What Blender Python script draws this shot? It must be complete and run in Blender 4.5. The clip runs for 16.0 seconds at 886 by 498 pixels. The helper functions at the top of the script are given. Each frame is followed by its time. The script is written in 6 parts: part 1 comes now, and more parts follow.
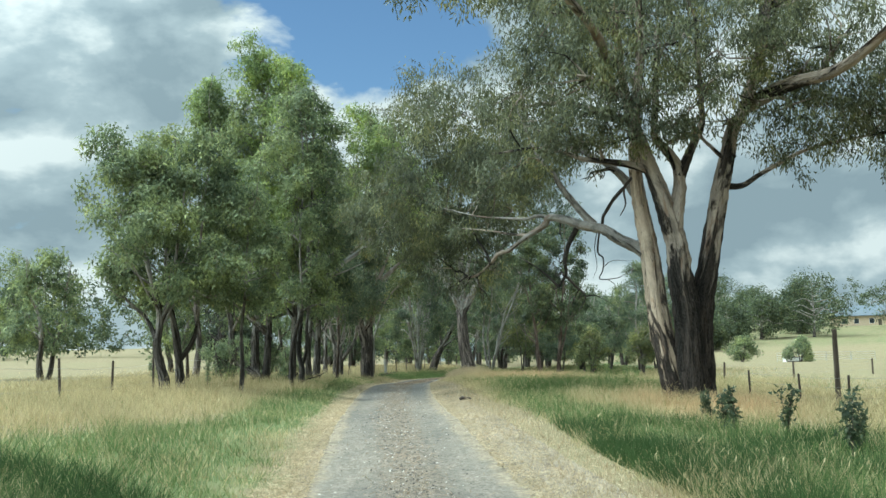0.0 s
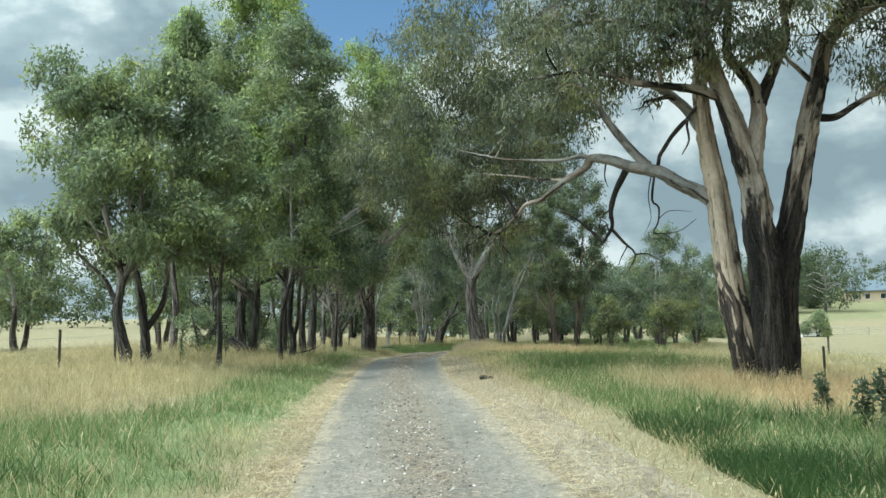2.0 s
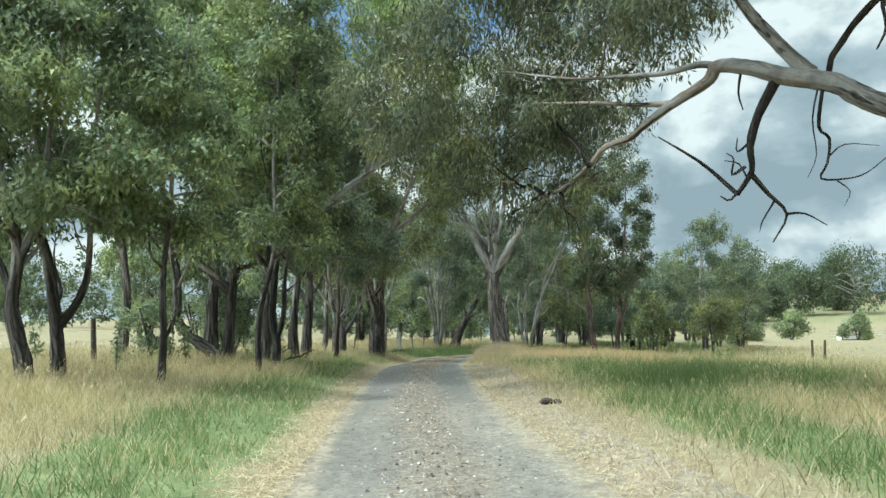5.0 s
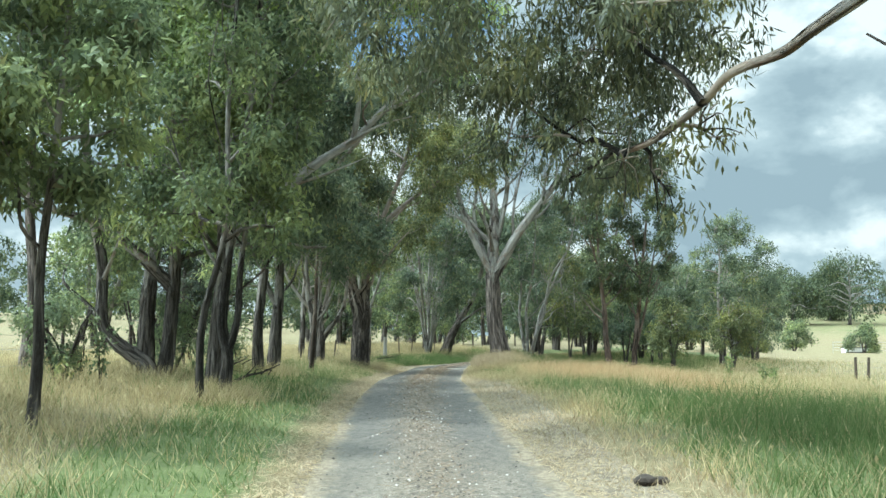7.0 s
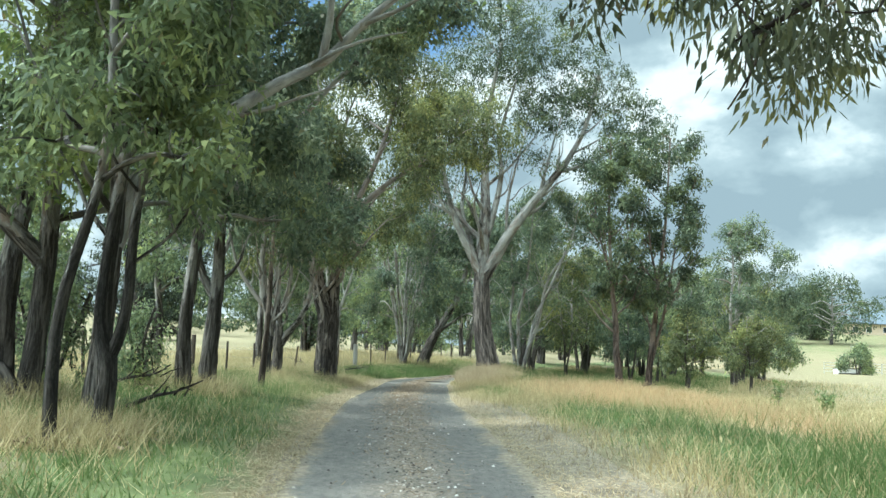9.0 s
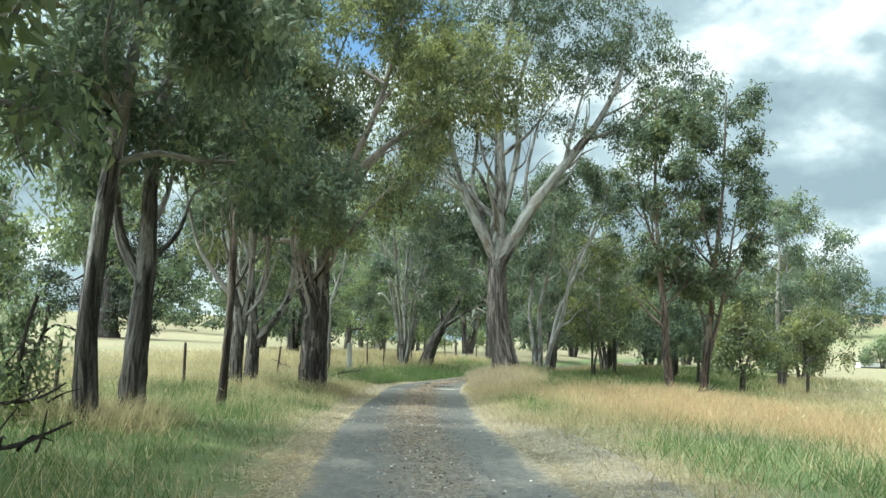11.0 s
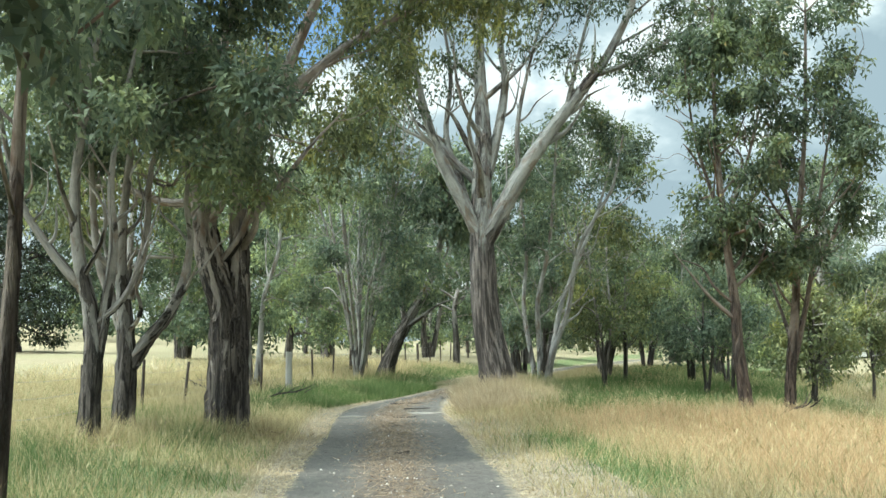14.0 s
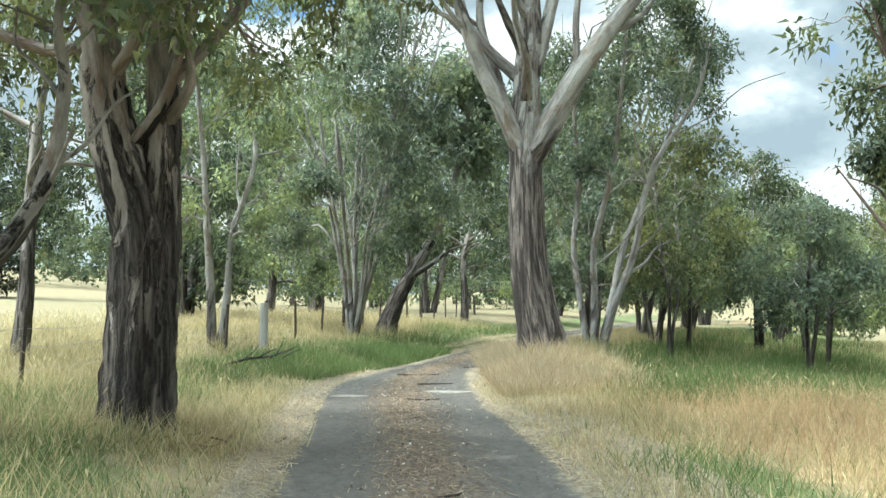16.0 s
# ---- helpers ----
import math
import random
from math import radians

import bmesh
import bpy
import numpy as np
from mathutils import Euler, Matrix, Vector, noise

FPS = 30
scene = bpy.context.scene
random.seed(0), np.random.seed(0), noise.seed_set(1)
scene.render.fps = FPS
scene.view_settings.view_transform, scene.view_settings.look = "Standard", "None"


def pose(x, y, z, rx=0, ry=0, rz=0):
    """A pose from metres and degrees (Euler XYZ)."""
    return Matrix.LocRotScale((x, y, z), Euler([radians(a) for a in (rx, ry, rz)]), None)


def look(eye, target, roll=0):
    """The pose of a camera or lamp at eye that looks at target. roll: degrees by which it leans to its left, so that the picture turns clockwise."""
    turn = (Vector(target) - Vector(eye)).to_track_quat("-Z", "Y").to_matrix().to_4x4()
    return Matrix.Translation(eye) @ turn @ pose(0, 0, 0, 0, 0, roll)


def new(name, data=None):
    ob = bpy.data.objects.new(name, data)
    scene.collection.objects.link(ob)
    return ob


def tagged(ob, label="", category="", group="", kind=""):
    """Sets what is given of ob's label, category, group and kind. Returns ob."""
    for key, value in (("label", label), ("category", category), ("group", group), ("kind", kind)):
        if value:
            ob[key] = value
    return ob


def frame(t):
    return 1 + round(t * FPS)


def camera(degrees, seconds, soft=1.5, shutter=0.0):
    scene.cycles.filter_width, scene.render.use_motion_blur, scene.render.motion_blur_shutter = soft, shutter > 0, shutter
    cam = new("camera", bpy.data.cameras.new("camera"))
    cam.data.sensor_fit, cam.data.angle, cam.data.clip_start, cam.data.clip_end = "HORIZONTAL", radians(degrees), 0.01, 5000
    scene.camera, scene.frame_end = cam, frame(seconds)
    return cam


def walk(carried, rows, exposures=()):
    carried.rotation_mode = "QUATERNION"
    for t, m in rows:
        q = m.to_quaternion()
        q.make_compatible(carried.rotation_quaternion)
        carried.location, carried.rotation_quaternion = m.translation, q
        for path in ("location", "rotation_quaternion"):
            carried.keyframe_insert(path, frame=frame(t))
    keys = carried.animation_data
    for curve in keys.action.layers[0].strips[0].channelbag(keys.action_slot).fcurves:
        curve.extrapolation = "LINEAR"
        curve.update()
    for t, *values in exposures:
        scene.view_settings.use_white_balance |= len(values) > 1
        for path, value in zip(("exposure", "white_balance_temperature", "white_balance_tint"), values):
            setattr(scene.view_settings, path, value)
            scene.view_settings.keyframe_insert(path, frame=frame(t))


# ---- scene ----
cam = camera(46.3, 16.0, 1.5)
# seconds, x, y, z, pitch, yaw, roll
ROWS = [
    (0.0, -0.000, 0.000, 1.781, 6.19, -0.03, -1.45),
    (0.5, -0.097, 1.659, 1.781, 5.47, -0.37, -1.56),
    (1.0, -0.205, 3.284, 1.767, 4.72, -0.31, -1.52),
    (1.5, -0.328, 4.850, 1.749, 4.20, -0.03, -1.25),
    (2.0, -0.458, 6.307, 1.743, 4.72, 0.11, -1.07),
    (2.5, -0.570, 7.781, 1.727, 5.17, 0.09, -0.75),
    (3.0, -0.644, 9.390, 1.733, 5.08, 0.13, -0.83),
    (3.5, -0.752, 10.984, 1.728, 4.89, 0.16, -0.73),
    (4.0, -0.852, 12.701, 1.734, 5.25, 0.20, -1.03),
    (4.5, -0.981, 14.447, 1.737, 5.22, 0.44, -1.05),
    (5.0, -1.125, 16.228, 1.763, 4.81, 0.67, -0.87),
    (7.5, -1.990, 26.256, 2.158, 4.87, -1.07, 1.29),
    (8.0, -2.144, 28.419, 2.149, 5.48, -2.56, 1.56),
    (8.5, -2.254, 30.532, 2.134, 5.46, -2.50, 1.91),
    (9.0, -2.351, 32.610, 2.119, 5.37, -1.78, 1.99),
    (11.5, -2.848, 42.815, 2.278, 5.12, -2.64, 0.96),
    (12.0, -2.894, 44.731, 2.315, 5.55, -3.33, 0.38),
    (12.5, -2.957, 46.668, 2.327, 5.74, -3.70, 0.17),
    (13.0, -3.000, 48.623, 2.356, 5.03, -3.99, 0.05),
    (13.5, -3.042, 50.658, 2.343, 5.05, -4.86, -0.34),
    (14.0, -3.123, 52.739, 2.406, 5.16, -5.30, -0.33),
    (14.5, -3.151, 54.922, 2.400, 4.96, -4.85, -0.09),
    (15.0, -3.179, 57.114, 2.387, 4.20, -5.00, 0.02),
    (15.5, -3.216, 59.534, 2.342, 3.42, -5.32, 0.36),
    (16.0, -3.219, 61.974, 2.299, 2.73, -5.79, 0.99),
]
walk(cam, [(t, pose(x, y, z, 90 + pitch, 0, yaw) @ pose(0, 0, 0, 0, 0, roll)) for t, x, y, z, pitch, yaw, roll in ROWS],
     [(0.0, 0.30, 5900, -6), (4.0, 0.38, 5950, -4), (8.0, 0.77, 5750, -6), (14.0, 0.86, 6050, -3), (16.0, 1.03, 6050, 0)])

# ---- world, sun ----
SUN_ELEV, SUN_AZ = 62.0, 262.0      # degrees; azimuth clockwise from +y
world = bpy.data.worlds.new("world")
scene.world = world
world.use_nodes = True
wt = world.node_tree
wt.nodes.clear()


def wnode(kind, **kw):
    n = wt.nodes.new(kind)
    for k, v in kw.items():
        n.inputs[k].default_value = v
    return n


def wlink(a, b):
    wt.links.new(a, b)


w_out = wnode("ShaderNodeOutputWorld")
sky = wt.nodes.new("ShaderNodeTexSky")
sky.sky_type = "NISHITA"
sky.sun_disc = False
sky.sun_elevation = radians(SUN_ELEV)
sky.sun_rotation = radians(SUN_AZ)
sky.air_density, sky.dust_density, sky.ozone_density = 1.0, 0.3, 4.0
bg_sky = wnode("ShaderNodeBackground", Strength=0.10)
wlink(sky.outputs[0], bg_sky.inputs["Color"])
tc = wnode("ShaderNodeTexCoord")
sep = wnode("ShaderNodeSeparateXYZ")
wlink(tc.outputs["Generated"], sep.inputs[0])


def wmath(op, a, b=None, clamp=False):
    n = wt.nodes.new("ShaderNodeMath")
    n.operation, n.use_clamp = op, clamp
    for i, v in enumerate((a, b)):
        if v is None:
            continue
        if isinstance(v, (int, float)):
            n.inputs[i].default_value = v
        else:
            wlink(v, n.inputs[i])
    return n.outputs[0]


def wvec(op, a, value):
    n = wnode("ShaderNodeVectorMath")
    n.operation = op
    wlink(a, n.inputs[0])
    n.inputs[1].default_value = value
    return n.outputs["Value" if op in ("DISTANCE", "DOT_PRODUCT") else 0]


def wnoise(vec, scale, detail, rough, distort=0.0):
    n = wnode("ShaderNodeTexNoise", Scale=scale, Detail=detail, Roughness=rough, Distortion=distort)
    wlink(vec, n.inputs["Vector"])
    return n.outputs["Fac"]


# heaped cloud: flattened towards the horizon, lit from above on the sun's side
high = wvec("MULTIPLY", tc.outputs["Generated"], (1.0, 1.0, 1.6))
here = wvec("ADD", high, (3.7, 1.9, 0.6))
sunward = wvec("ADD", high, (3.65, 1.9, 0.67))
heap = wnoise(here, 7.0, 10.0, 0.55, 0.2)
heap_lit = wnoise(sunward, 7.0, 6.0, 0.52, 0.2)
bank = wnoise(wvec("ADD", high, (8.1, 4.2, 2.0)), 1.7, 4.0, 0.5)
# the breaks in the cloud ahead of the lane and over the paddock
lobe = wmath("MULTIPLY", wmath("SUBTRACT", 1.0, wmath("DIVIDE", wvec("DISTANCE", tc.outputs["Generated"], (-0.065, 0.945, 0.335)), 0.155), True), 0.42)
lobe2 = wmath("MULTIPLY", wmath("SUBTRACT", 1.0, wmath("DIVIDE", wvec("DISTANCE", tc.outputs["Generated"], (0.43, 0.87, 0.23)), 0.06), True), 0.20)
dens = wmath("SUBTRACT", wmath("SUBTRACT", wmath("ADD", wmath("MULTIPLY", heap, 0.75), wmath("MULTIPLY", bank, 0.42)), lobe), lobe2)
ramp = wnode("ShaderNodeValToRGB")
ramp.color_ramp.elements[0].position, ramp.color_ramp.elements[1].position = 0.40, 0.47
wlink(dens, ramp.inputs[0])
tone = wnode("ShaderNodeValToRGB")
tr = tone.color_ramp
tr.elements[0].position, tr.elements[0].color = 0.12, (0.41, 0.49, 0.55, 1)
tr.elements[1].position, tr.elements[1].color = 0.86, (1.06, 1.08, 1.08, 1)
mid_el = tr.elements.new(0.50)
mid_el.color = (0.59, 0.67, 0.72, 1)
relief = wmath("MULTIPLY", wmath("SUBTRACT", heap, heap_lit), 2.9)
wlink(wmath("ADD", wmath("ADD", relief, 0.50), wmath("ADD", wmath("MULTIPLY", wmath("SUBTRACT", 0.56, dens), 0.7), wmath("MULTIPLY", wmath("SUBTRACT", wnoise(here, 2.6, 6.0, 0.6, 0.3), 0.5), 1.3))), tone.inputs[0])
bg_cloud = wnode("ShaderNodeBackground")
wlink(tone.outputs[0], bg_cloud.inputs["Color"])
# cloud is brighter towards the sun
se, sa = radians(SUN_ELEV), radians(SUN_AZ)
sun_from = Vector((math.sin(sa) * math.cos(se), math.cos(sa) * math.cos(se), math.sin(se)))
near_sun = wnode("ShaderNodeVectorMath")
near_sun.operation = "DOT_PRODUCT"
near_sun.inputs[1].default_value = sun_from
wlink(tc.outputs["Generated"], near_sun.inputs[0])
glow = wmath("POWER", wmath("MAXIMUM", near_sun.outputs["Value"], 0.0), 4.0)
wlink(wmath("ADD", wmath("MULTIPLY", glow, 8.2), 0.62), bg_cloud.inputs["Strength"])
wmix = wnode("ShaderNodeMixShader")
wlink(ramp.outputs[0], wmix.inputs[0])
wlink(bg_sky.outputs[0], wmix.inputs[1])
wlink(bg_cloud.outputs[0], wmix.inputs[2])
wlink(wmix.outputs[0], w_out.inputs["Surface"])

sun = new("sun", bpy.data.lights.new("sun", "SUN"))
sun.data.energy, sun.data.angle, sun.data.color = 2.35, radians(1.2), (1.0, 0.95, 0.87)
sun.matrix_world = look(sun_from * 100, (0, 0, 0))


# ---- materials ----
class Nodes:
    """A short way to write node materials."""

    def __init__(self, name):
        self.mat = bpy.data.materials.new(name)
        self.mat.use_nodes = True
        self.t = self.mat.node_tree
        self.p = self.t.nodes["Principled BSDF"]
        self.out = self.t.nodes["Material Output"]
        self.coord = self.t.nodes.new("ShaderNodeTexCoord").outputs["Object"]

    def put(self, value, socket):
        if isinstance(value, bpy.types.NodeSocket):
            self.t.links.new(value, socket)
        else:
            socket.default_value = value

    def noise(self, scale, detail=4.0, rough=0.55, stretch=None, distort=0.0, vec=None):
        n = self.t.nodes.new("ShaderNodeTexNoise")
        n.inputs["Scale"].default_value, n.inputs["Detail"].default_value = scale, detail
        n.inputs["Roughness"].default_value, n.inputs["Distortion"].default_value = rough, distort
        self.put(self.mapped(stretch, vec), n.inputs["Vector"])
        return n.outputs["Fac"]

    def mapped(self, stretch, vec=None):
        v = vec or self.coord
        if stretch is None:
            return v
        m = self.t.nodes.new("ShaderNodeMapping")
        m.inputs["Scale"].default_value = stretch
        self.put(v, m.inputs["Vector"])
        return m.outputs[0]

    def voronoi(self, scale, stretch=None, feature="F1"):
        n = self.t.nodes.new("ShaderNodeTexVoronoi")
        n.feature = feature
        n.inputs["Scale"].default_value = scale
        self.put(self.mapped(stretch), n.inputs["Vector"])
        return n

    def ramp(self, fac, *stops):
        n = self.t.nodes.new("ShaderNodeValToRGB")
        r = n.color_ramp
        while len(r.elements) < len(stops):
            r.elements.new(0.5)
        for e, (at, col) in zip(r.elements, stops):
            e.position = at
            e.color = (*col, 1) if not isinstance(col, (int, float)) else (col, col, col, 1)
        self.put(fac, n.inputs[0])
        return n.outputs[0]

    def mix(self, fac, a, b, kind="MIX"):
        n = self.t.nodes.new("ShaderNodeMix")
        n.data_type, n.blend_type = "RGBA", kind
        self.put(fac, n.inputs[0])
        self.put((*a, 1) if isinstance(a, tuple) else a, n.inputs[6])
        self.put((*b, 1) if isinstance(b, tuple) else b, n.inputs[7])
        return n.outputs[2]

    def math(self, op, a, b=0.0, clamp=False):
        n = self.t.nodes.new("ShaderNodeMath")
        n.operation, n.use_clamp = op, clamp
        self.put(a, n.inputs[0])
        self.put(b, n.inputs[1])
        return n.outputs[0]

    def axis(self, which):
        n = self.t.nodes.new("ShaderNodeSeparateXYZ")
        self.put(self.coord, n.inputs[0])
        return n.outputs[which]

    def island(self):
        return self.t.nodes.new("ShaderNodeNewGeometry").outputs["Random Per Island"]

    def attr(self, name):
        n = self.t.nodes.new("ShaderNodeAttribute")
        n.attribute_name = name
        return n.outputs["Fac"]

    def bump(self, height, strength, distance):
        n = self.t.nodes.new("ShaderNodeBump")
        n.inputs["Strength"].default_value, n.inputs["Distance"].default_value = strength, distance
        self.put(height, n.inputs["Height"])
        self.put(n.outputs[0], self.p.inputs["Normal"])

    def done(self, colour, rough=0.85, metal=0.0, spec=0.3):
        self.put((*colour, 1) if isinstance(colour, tuple) else colour, self.p.inputs["Base Color"])
        self.put(rough, self.p.inputs["Roughness"])
        self.p.inputs["Metallic"].default_value = metal
        self.p.inputs["Specular IOR Level"].default_value = spec
        return self.mat

    def leafy(self, colour, through_light=0.42, rough=0.55, spec=0.35):
        self.done(colour, rough, 0.0, spec)
        tr_ = self.t.nodes.new("ShaderNodeBsdfTranslucent")
        self.put(colour, tr_.inputs["Color"])
        m = self.t.nodes.new("ShaderNodeMixShader")
        m.inputs[0].default_value = through_light
        self.t.links.new(self.p.outputs[0], m.inputs[1])
        self.t.links.new(tr_.outputs[0], m.inputs[2])
        self.t.links.new(m.outputs[0], self.out.inputs["Surface"])
        return self.mat


def leaf_material(name, dark, mid, light, through_light=0.36, dead=(0.15, 0.125, 0.07)):
    n = Nodes(name)
    own = n.ramp(n.island(), (0.0, dark), (0.5, mid), (0.96, light), (1.0, dead))
    patch = n.ramp(n.noise(0.55, 3.0), (0.36, (0.66, 0.70, 0.74)), (0.52, (1.0, 1.0, 0.98)), (0.64, (1.44, 1.35, 1.0)))
    tuft = n.ramp(n.noise(1.7, 2.0), (0.36, (0.70, 0.73, 0.74)), (0.64, (1.34, 1.30, 1.14)))
    return n.leafy(n.mix(1.0, n.mix(1.0, own, patch, "MULTIPLY"), tuft, "MULTIPLY"), through_light)


LEAF_OLIVE = leaf_material("leaf_olive", (0.074, 0.086, 0.052), (0.118, 0.130, 0.078), (0.185, 0.192, 0.114), 0.38)
LEAF_GOLD = leaf_material("leaf_golden_olive", (0.098, 0.116, 0.056), (0.158, 0.175, 0.082), (0.240, 0.245, 0.110), 0.46)
LEAF_GREEN = leaf_material("leaf_green", (0.124, 0.158, 0.090), (0.194, 0.236, 0.130), (0.275, 0.316, 0.174), 0.46)
LEAF_LIME = leaf_material("leaf_lime", (0.158, 0.212, 0.086), (0.248, 0.316, 0.126), (0.340, 0.404, 0.168), 0.42)
LEAF_GREY = leaf_material("leaf_grey_green", (0.090, 0.122, 0.082), (0.146, 0.178, 0.120), (0.210, 0.242, 0.164), 0.48)
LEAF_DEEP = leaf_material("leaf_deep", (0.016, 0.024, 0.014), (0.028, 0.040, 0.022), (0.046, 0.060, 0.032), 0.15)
# dark leaf tone, also carrying the shade of grove and backlit crowns
LEAF_DARK_SHADED = leaf_material("leaf_dark_shaded", (0.052, 0.074, 0.045), (0.088, 0.112, 0.066), (0.140, 0.166, 0.096), 0.46)


def bark_material(name, deep, body, pale, patch_scale=1.3, patch_cut=(0.5, 0.6), rough_to=0.0):
    """Fissured bark; above rough_to metres it peels into smooth pale patches with hanging brown strips."""
    n = Nodes(name)
    height = n.axis("Z")
    along = n.t.nodes.new("ShaderNodeAttribute")
    along.attribute_name = "grain"
    n.coord = along.outputs["Vector"]
    fiss = n.noise(7.0, 8.0, 0.66, (1.0, 1.0, 0.12), 0.9)
    strip = n.noise(17.0, 5.0, 0.6, (1.0, 1.0, 0.06), 0.5)
    fine = n.noise(38.0, 4.0, 0.6, (1.0, 1.0, 0.3))
    crack = n.ramp(strip, (0.40, 0.0), (0.47, 1.0))
    rough_col = n.ramp(fiss, (0.38, deep), (0.48, body), (0.60, tuple(1.9 * c for c in body)), (0.72, tuple(3.2 * c for c in body)))
    rough_col = n.mix(crack, tuple(1.3 * c for c in deep), rough_col)
    gully = n.noise(3.4, 4.0, 0.6, (1.0, 1.0, 0.09), 0.7)
    rough_col = n.mix(n.ramp(gully, (0.40, 0.0), (0.50, 1.0)), tuple(1.1 * c for c in deep), rough_col)
    rough_col = n.mix(n.ramp(fine, (0.45, 0.0), (0.85, 0.22)), rough_col, (0.26, 0.23, 0.205))
    streak = n.noise(6.0, 5.0, 0.6, (1.0, 1.0, 0.07), 0.6)
    blotch = n.noise(1.9, 5.0, 0.62, (1.0, 1.0, 0.45), 1.2)
    smooth_col = n.ramp(blotch, (0.36, tuple(0.62 * c for c in pale)), (0.50, pale), (0.64, tuple(min(0.75, 1.25 * c) for c in pale)))
    smooth_col = n.mix(n.ramp(streak, (0.57, 0.0), (0.64, 0.85)), smooth_col, tuple(1.3 * c for c in body))
    smooth_col = n.mix(n.ramp(n.noise(2.7, 6.0, 0.65, (1.0, 1.0, 0.35), 1.0), (0.54, 0.0), (0.62, 0.7)), smooth_col, (0.62 * pale[0], 0.46 * pale[1], 0.36 * pale[2]))
    smooth_col = n.mix(n.ramp(n.noise(5.5, 5.0, 0.7, (1.0, 1.0, 0.3), 0.5), (0.64, 0.0), (0.68, 0.8)), smooth_col, deep)
    smooth_col = n.mix(1.0, smooth_col, n.ramp(fine, (0.3, 0.82), (0.7, 1.08)), "MULTIPLY")
    patch = n.noise(patch_scale, 6.0, 0.62, (1.0, 1.0, 0.30), 0.9)
    lift = n.math("ADD", patch, n.math("MINIMUM", n.math("MULTIPLY", n.math("SUBTRACT", height, rough_to), 0.07), 0.17))
    peel = n.ramp(lift, (patch_cut[0], 0.0), (patch_cut[1], 1.0))
    relief = n.math("ADD", n.math("ADD", fiss, n.math("MULTIPLY", gully, 0.8)), n.math("MULTIPLY", crack, 0.5))
    n.bump(n.mix(peel, relief, n.ramp(streak, (0.5, 0.55), (0.7, 0.9))), 1.0, 0.14)
    return n.done(n.mix(peel, rough_col, smooth_col), 0.9, 0.0, 0.2)


BARK_BIG = bark_material("bark_big", (0.007, 0.006, 0.005), (0.030, 0.024, 0.020), (0.27, 0.225, 0.185), 1.1, (0.61, 0.66), 2.6)
BARK_BIG_PALE = bark_material("bark_big_pale", (0.020, 0.016, 0.013), (0.060, 0.046, 0.037), (0.36, 0.285, 0.215), 1.8, (0.53, 0.565), 1.6)
BARK_LIMB = bark_material("bark_limb", (0.018, 0.016, 0.014), (0.062, 0.054, 0.048), (0.225, 0.208, 0.19), 2.0, (0.54, 0.59), 2.2)
BARK_PALE = bark_material("bark_pale", (0.05, 0.041, 0.036), (0.155, 0.128, 0.112), (0.31, 0.295, 0.265), 1.2, (0.55, 0.61), 4.4)
BARK_PEEL = bark_material("bark_peeling", (0.022, 0.018, 0.016), (0.078, 0.065, 0.056), (0.275, 0.235, 0.205), 1.5, (0.505, 0.53), 2.9)
BARK_MOTTLE = bark_material("bark_mottled", (0.020, 0.017, 0.015), (0.085, 0.072, 0.063), (0.275, 0.25, 0.225), 2.2, (0.54, 0.57), 1.1)
BARK_ROUGH = bark_material("bark_rough", (0.034, 0.029, 0.025), (0.105, 0.091, 0.081), (0.29, 0.265, 0.24), 1.5, (0.51, 0.56), 2.0)
BARK_STEM = bark_material("bark_stem", (0.06, 0.05, 0.045), (0.16, 0.135, 0.12), (0.33, 0.31, 0.285), 1.6, (0.44, 0.50), 0.5)
BARK_RUST = bark_material("bark_rust", (0.028, 0.020, 0.016), (0.082, 0.058, 0.046), (0.17, 0.135, 0.11), 1.6, (0.50, 0.56), 1.5)
BARK_DEAD = bark_material("bark_dead", (0.022, 0.018, 0.016), (0.06, 0.05, 0.045), (0.15, 0.13, 0.115), 2.0, (0.66, 0.74), 6.0)


def blade_material(name, low, mid, high):
    n = Nodes(name)
    own = n.ramp(n.island(), (0.0, low), (0.5, mid), (1.0, high))
    patch = n.ramp(n.noise(0.35, 3.0), (0.35, (0.8, 0.82, 0.78)), (0.65, (1.15, 1.12, 1.08)))
    return n.leafy(n.mix(1.0, own, patch, "MULTIPLY"), 0.45, 0.7, 0.12)


BLADE_GREEN = blade_material("blade_green", (0.078, 0.126, 0.042), (0.135, 0.190, 0.070), (0.250, 0.285, 0.130))
BLADE_DARK_GREEN = blade_material("blade_dark_green", (0.032, 0.062, 0.020), (0.054, 0.094, 0.032), (0.095, 0.140, 0.055))
BLADE_DRY = blade_material("blade_dry", (0.29, 0.235, 0.126), (0.455, 0.375, 0.214), (0.615, 0.525, 0.325))
BLADE_RUSSET = blade_material("blade_russet", (0.38, 0.260, 0.150), (0.50, 0.355, 0.210), (0.62, 0.475, 0.30))
BLADE_STRAW = blade_material("blade_straw", (0.28, 0.22, 0.142), (0.43, 0.348, 0.232), (0.57, 0.48, 0.345))
BLADE_LITTER = blade_material("leaf_litter", (0.13, 0.09, 0.06), (0.27, 0.20, 0.14), (0.42, 0.34, 0.25))


